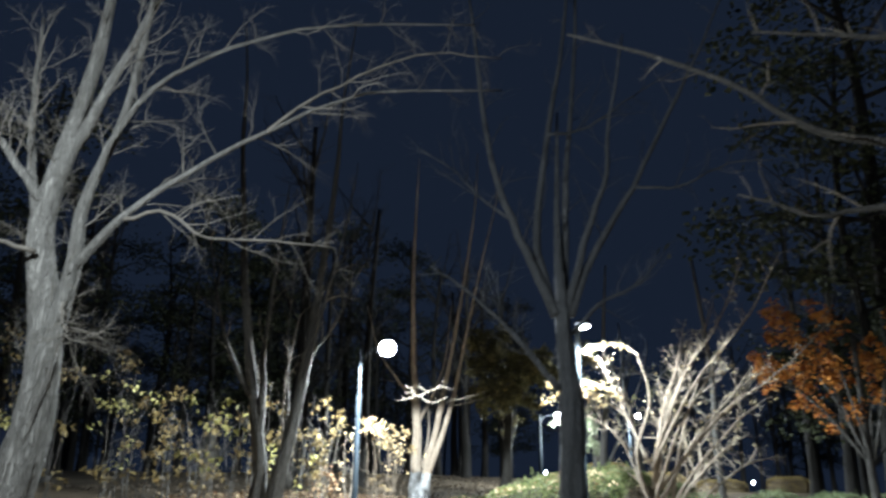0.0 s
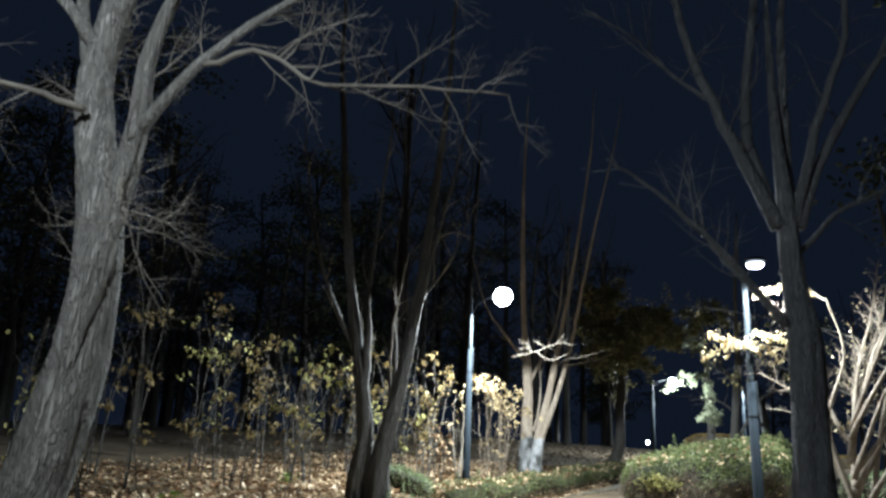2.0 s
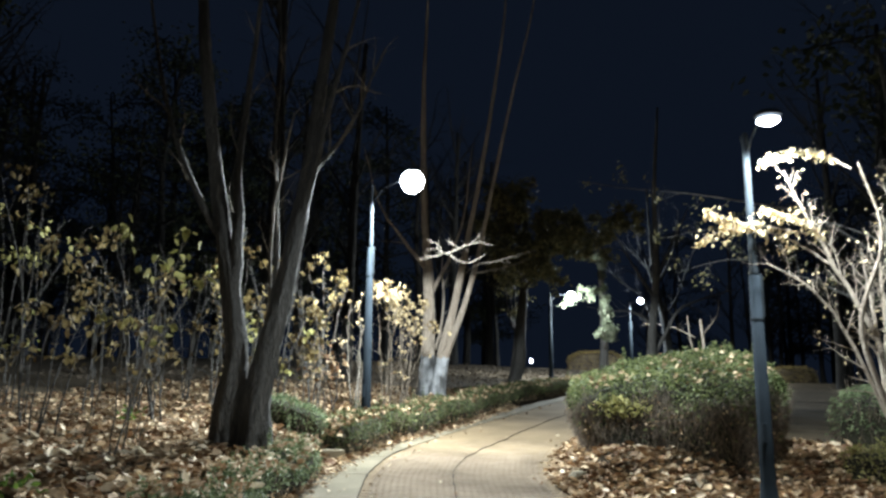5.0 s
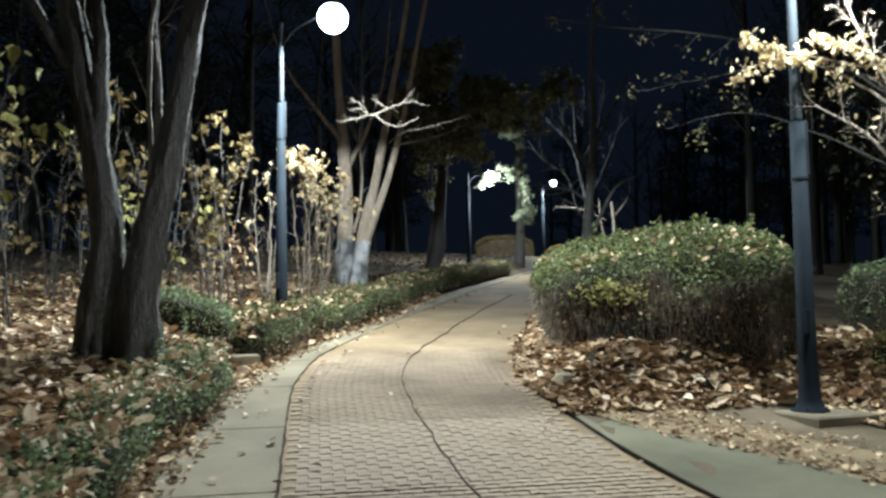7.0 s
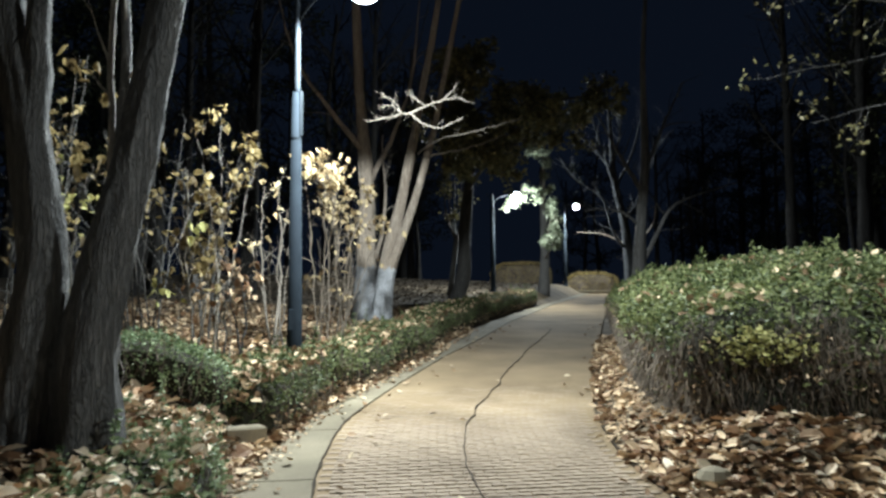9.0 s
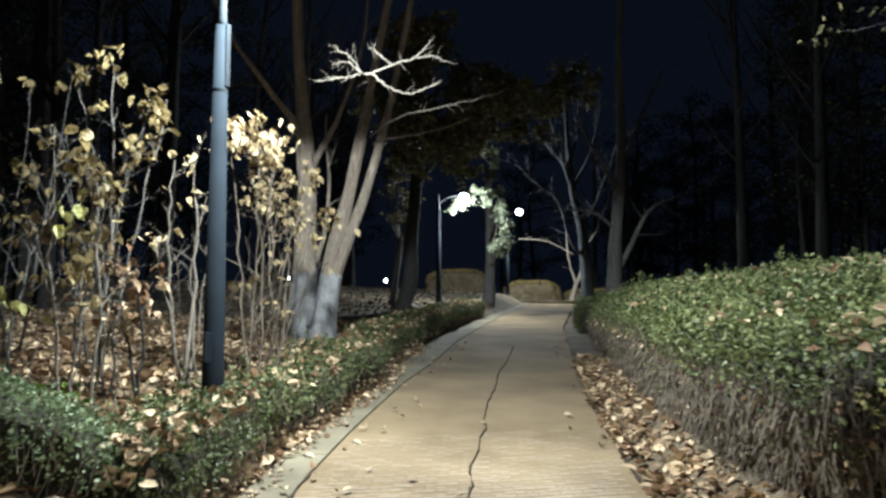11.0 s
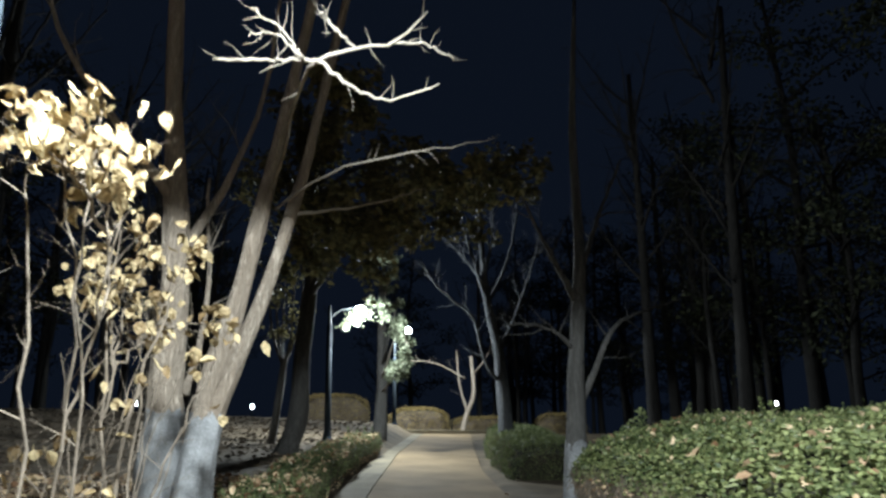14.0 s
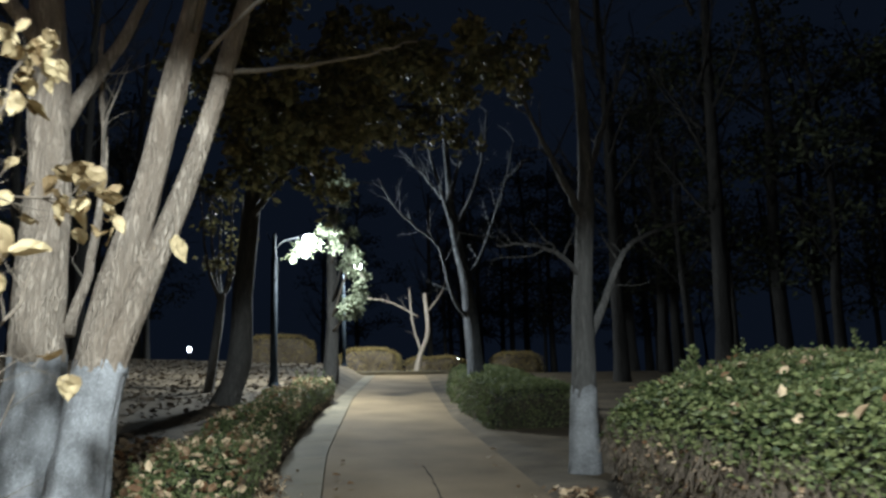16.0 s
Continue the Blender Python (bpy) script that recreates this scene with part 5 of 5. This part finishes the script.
for _ in range(170):
    y = rng.uniform(9, 28)
    s = rng.random()
    x = curb_l(y) + (pave_r(y) - curb_l(y)) * (s * 0.28 if rng.random() < 0.6 else (1 - s * 0.12 if rng.random() < 0.4 else s))
    g = Geo()
    leaf_into(g, (0, 0, 0), rng.uniform(0.05, 0.1), rng, 0.9, 0, 0.7)
    o = tagged(part("fallen_leaf", g, PATH_LEAF), "curled dry leaf lying on the path", "leaf", "leaves on the path")
    o.location = (x, y, rise(y) + 0.03)

# woods behind
kinds = []
for k in range(4):
    rg = random.Random(90 + k)
    stems = [([(0, 0, -0.15), (rg.uniform(-0.1, 0.1), 0, 2), (rg.uniform(-0.3, 0.3), rg.uniform(-0.2, 0.2), 5), (rg.uniform(-0.5, 0.5), 0, 8.5)], rg.uniform(0.1, 0.17), 0.05)]
    lim = []
    for j in range(12):
        a, z = rg.uniform(0, 6.283), rg.uniform(2.6, 8)
        lim.append(([(0, 0, z), (0.6 * math.cos(a), 0.6 * math.sin(a), z + 0.7), (1.3 * math.cos(a), 1.3 * math.sin(a), z + rg.uniform(1.2, 2.2))], 0.04, 0.01))
    kinds.append(tree("slim bare tree standing in the dark woods", stems, lim, 95 + k, DIMMED_WOODS_BARK, DIMMED_WOODS_BARK, 9, 0.9, 1, group="trees of the woods", stem_shoots=14))
rg = random.Random(77)
placed = []
while len(placed) < 96:
    if rg.random() < 0.5:
        x, y = rg.uniform(-30, 6), rg.uniform(24, 74)
        if x > lerp_table(min(y, 47), CURB_X) - 2.2 or (y < 30 and x > -4):
            continue
    else:
        x, y = rg.uniform(4, 50), rg.uniform(26, 74)
        if x < lerp_table(min(y, 47), RIGHT_X) + 3.2:
            continue
    if (46 < y < 60 and 8 < x < 24) or math.hypot(x - 4, y - 34.6) < 7:
        continue
    placed.append((x, y))
for k, (x, y) in enumerate(placed):
    m = pose(x, y, soil_z(x, y), 0, 0, rg.uniform(0, 360)) @ Matrix.Scale(rg.uniform(0.85, 1.45), 4)
    if k < 4:
        kinds[k].matrix_basis = m
    else:
        copy_thing(kinds[k % 4], m)


def leafy_tree(seed):
    """A tall dark evergreen: a straight trunk, lifted boughs and a ragged crown in clumps."""
    rg = random.Random(seed)
    o = thing("tree", "tall dark evergreen standing in the woods", "tree", "evergreens of the woods")
    g = Geo()
    pts, radii = limb(g, [(0, 0, -0.2), (rg.uniform(-0.15, 0.15), 0, 3), (rg.uniform(-0.3, 0.3), 0.1, 7), (rg.uniform(-0.4, 0.4), 0, 11.5)], 0.2, 0.04, 18, 10, 0.15)
    part("trunk", g, DIMMED_WOODS_BARK, o, smooth=True)
    lg = Geo()
    for j in range(22):
        z = 2.8 + 8.4 * (j + rg.random()) / 22
        a = j * 2.4 + rg.uniform(-0.4, 0.4)
        ln = rg.uniform(1.5, 3.0) * (1.15 - 0.6 * abs(z - 6) / 6)
        b = pts[min(17, int((z + 0.2) / 11.7 * 17))]
        tip = b + Vector((math.cos(a) * ln, math.sin(a) * ln, rg.uniform(0.1, 0.9)))
        g = Geo()
        bp, br = limb(g, [b, b.lerp(tip, 0.5) + Vector((0, 0, 0.2)), tip], 0.05, 0.01, 9, 5)
        part("limb", g, DIMMED_WOODS_BARK, o)
        for _ in range(5):
            c = bp[rg.randrange(3, 9)] + Vector((rg.gauss(0, 0.35), rg.gauss(0, 0.35), rg.gauss(0.05, 0.18)))
            for _ in range(34):
                leaf_into(lg, c + Vector((rg.gauss(0, 0.3), rg.gauss(0, 0.3), rg.gauss(0, 0.16))), 0.17, rg, 0.25, 0.4, 0.55, True)
    tagged(part("leaves", lg, CROWN, o), kind="stuff")
    return o


evergreens = [leafy_tree(130 + k) for k in range(3)]
placed = []
while len(placed) < 64:
    x, y = (rg.uniform(7, 52), rg.uniform(19, 80)) if rg.random() < 0.6 else (rg.uniform(-36, 8), rg.uniform(26, 80))
    yc = min(y, 47)
    if lerp_table(yc, CURB_X) - 5 < x < lerp_table(yc, RIGHT_X) + 5.5 or (46 < y < 62 and 6 < x < 26) or (x < 0 and y < 34 and x > -9):
        continue
    placed.append((x, y))
for k, (x, y) in enumerate(placed):
    m = pose(x, y, soil_z(x, y), 0, 0, rg.uniform(0, 360)) @ Matrix.Scale(rg.uniform(0.85, 1.35), 4)
    if k < 3:
        evergreens[k].matrix_basis = m
    else:
        copy_thing(evergreens[k % 3], m)

# ---- paving blocks ----
def block_outline(w, d):
    """Half-width and half-depth of a wavy interlocking block."""
    k = d * 0.3
    return [(-w, -d), (-w * 0.33, -d + k), (w * 0.33, -d - k), (w, -d), (w - k * 0.6, 0), (w, d), (w * 0.33, d - k), (-w * 0.33, d + k), (-w, d), (-w - k * 0.6, 0)]


def block_into(geo, centre, outline, top, low):
    n = len(outline)
    v = [(centre[0] + x, centre[1] + y, centre[2] + low) for x, y in outline]
    v += [(centre[0] + x, centre[1] + y, centre[2] + top - 0.003) for x, y in outline]
    v += [(centre[0] + x * 0.93, centre[1] + y * 0.9, centre[2] + top) for x, y in outline]
    f = [(a + r * n, (a + 1) % n + r * n, (a + 1) % n + (r + 1) * n, a + (r + 1) * n) for r in (0, 1) for a in range(n)]
    geo.add(v, f + [tuple(range(2 * n, 3 * n))])


BW, BD = 0.15, 0.075
outline = block_outline(BW / 2 - 0.003, BD / 2 - 0.003)
single = Geo()
block_into(single, (0, 0, 0), outline, 0.007, -0.01)
block_mesh = single.mesh("paving_block", PAVER)
rest = Geo()
rng = random.Random(3)
row, y = 0, 8.0
while y < 19.6:
    left, right = pave_l(y) + 0.03, pave_r(y) - 0.01
    slope = (pave_l(y + 0.3) - pave_l(y - 0.3)) / 0.6
    u = BW / 2 + (BW / 2 if row % 2 else 0)
    while left + u + BW / 2 < right:
        sink = 0.0085 * ease((y - 15.8) / 3.2)
        x, z = left + u, rise(y) - sink + rng.uniform(-0.002, 0.0015)
        if 13.0 < y < 14.5:
            ob = new("paving_block", block_mesh)
            ob.parent = path
            ob.matrix_basis = pose(x, y, z, math.degrees(math.atan(0.1)) + rng.gauss(0, 0.7), rng.gauss(0, 0.7), rng.gauss(0, 0.8))
        else:
            block_into(rest, (x, y, z), [(a + slope * b, b) for a, b in outline], 0.007, -0.01)
        u += BW
    y += BD
    row += 1
tagged(part("paving_blocks", rest, PAVER_FAR, path), kind="stuff")
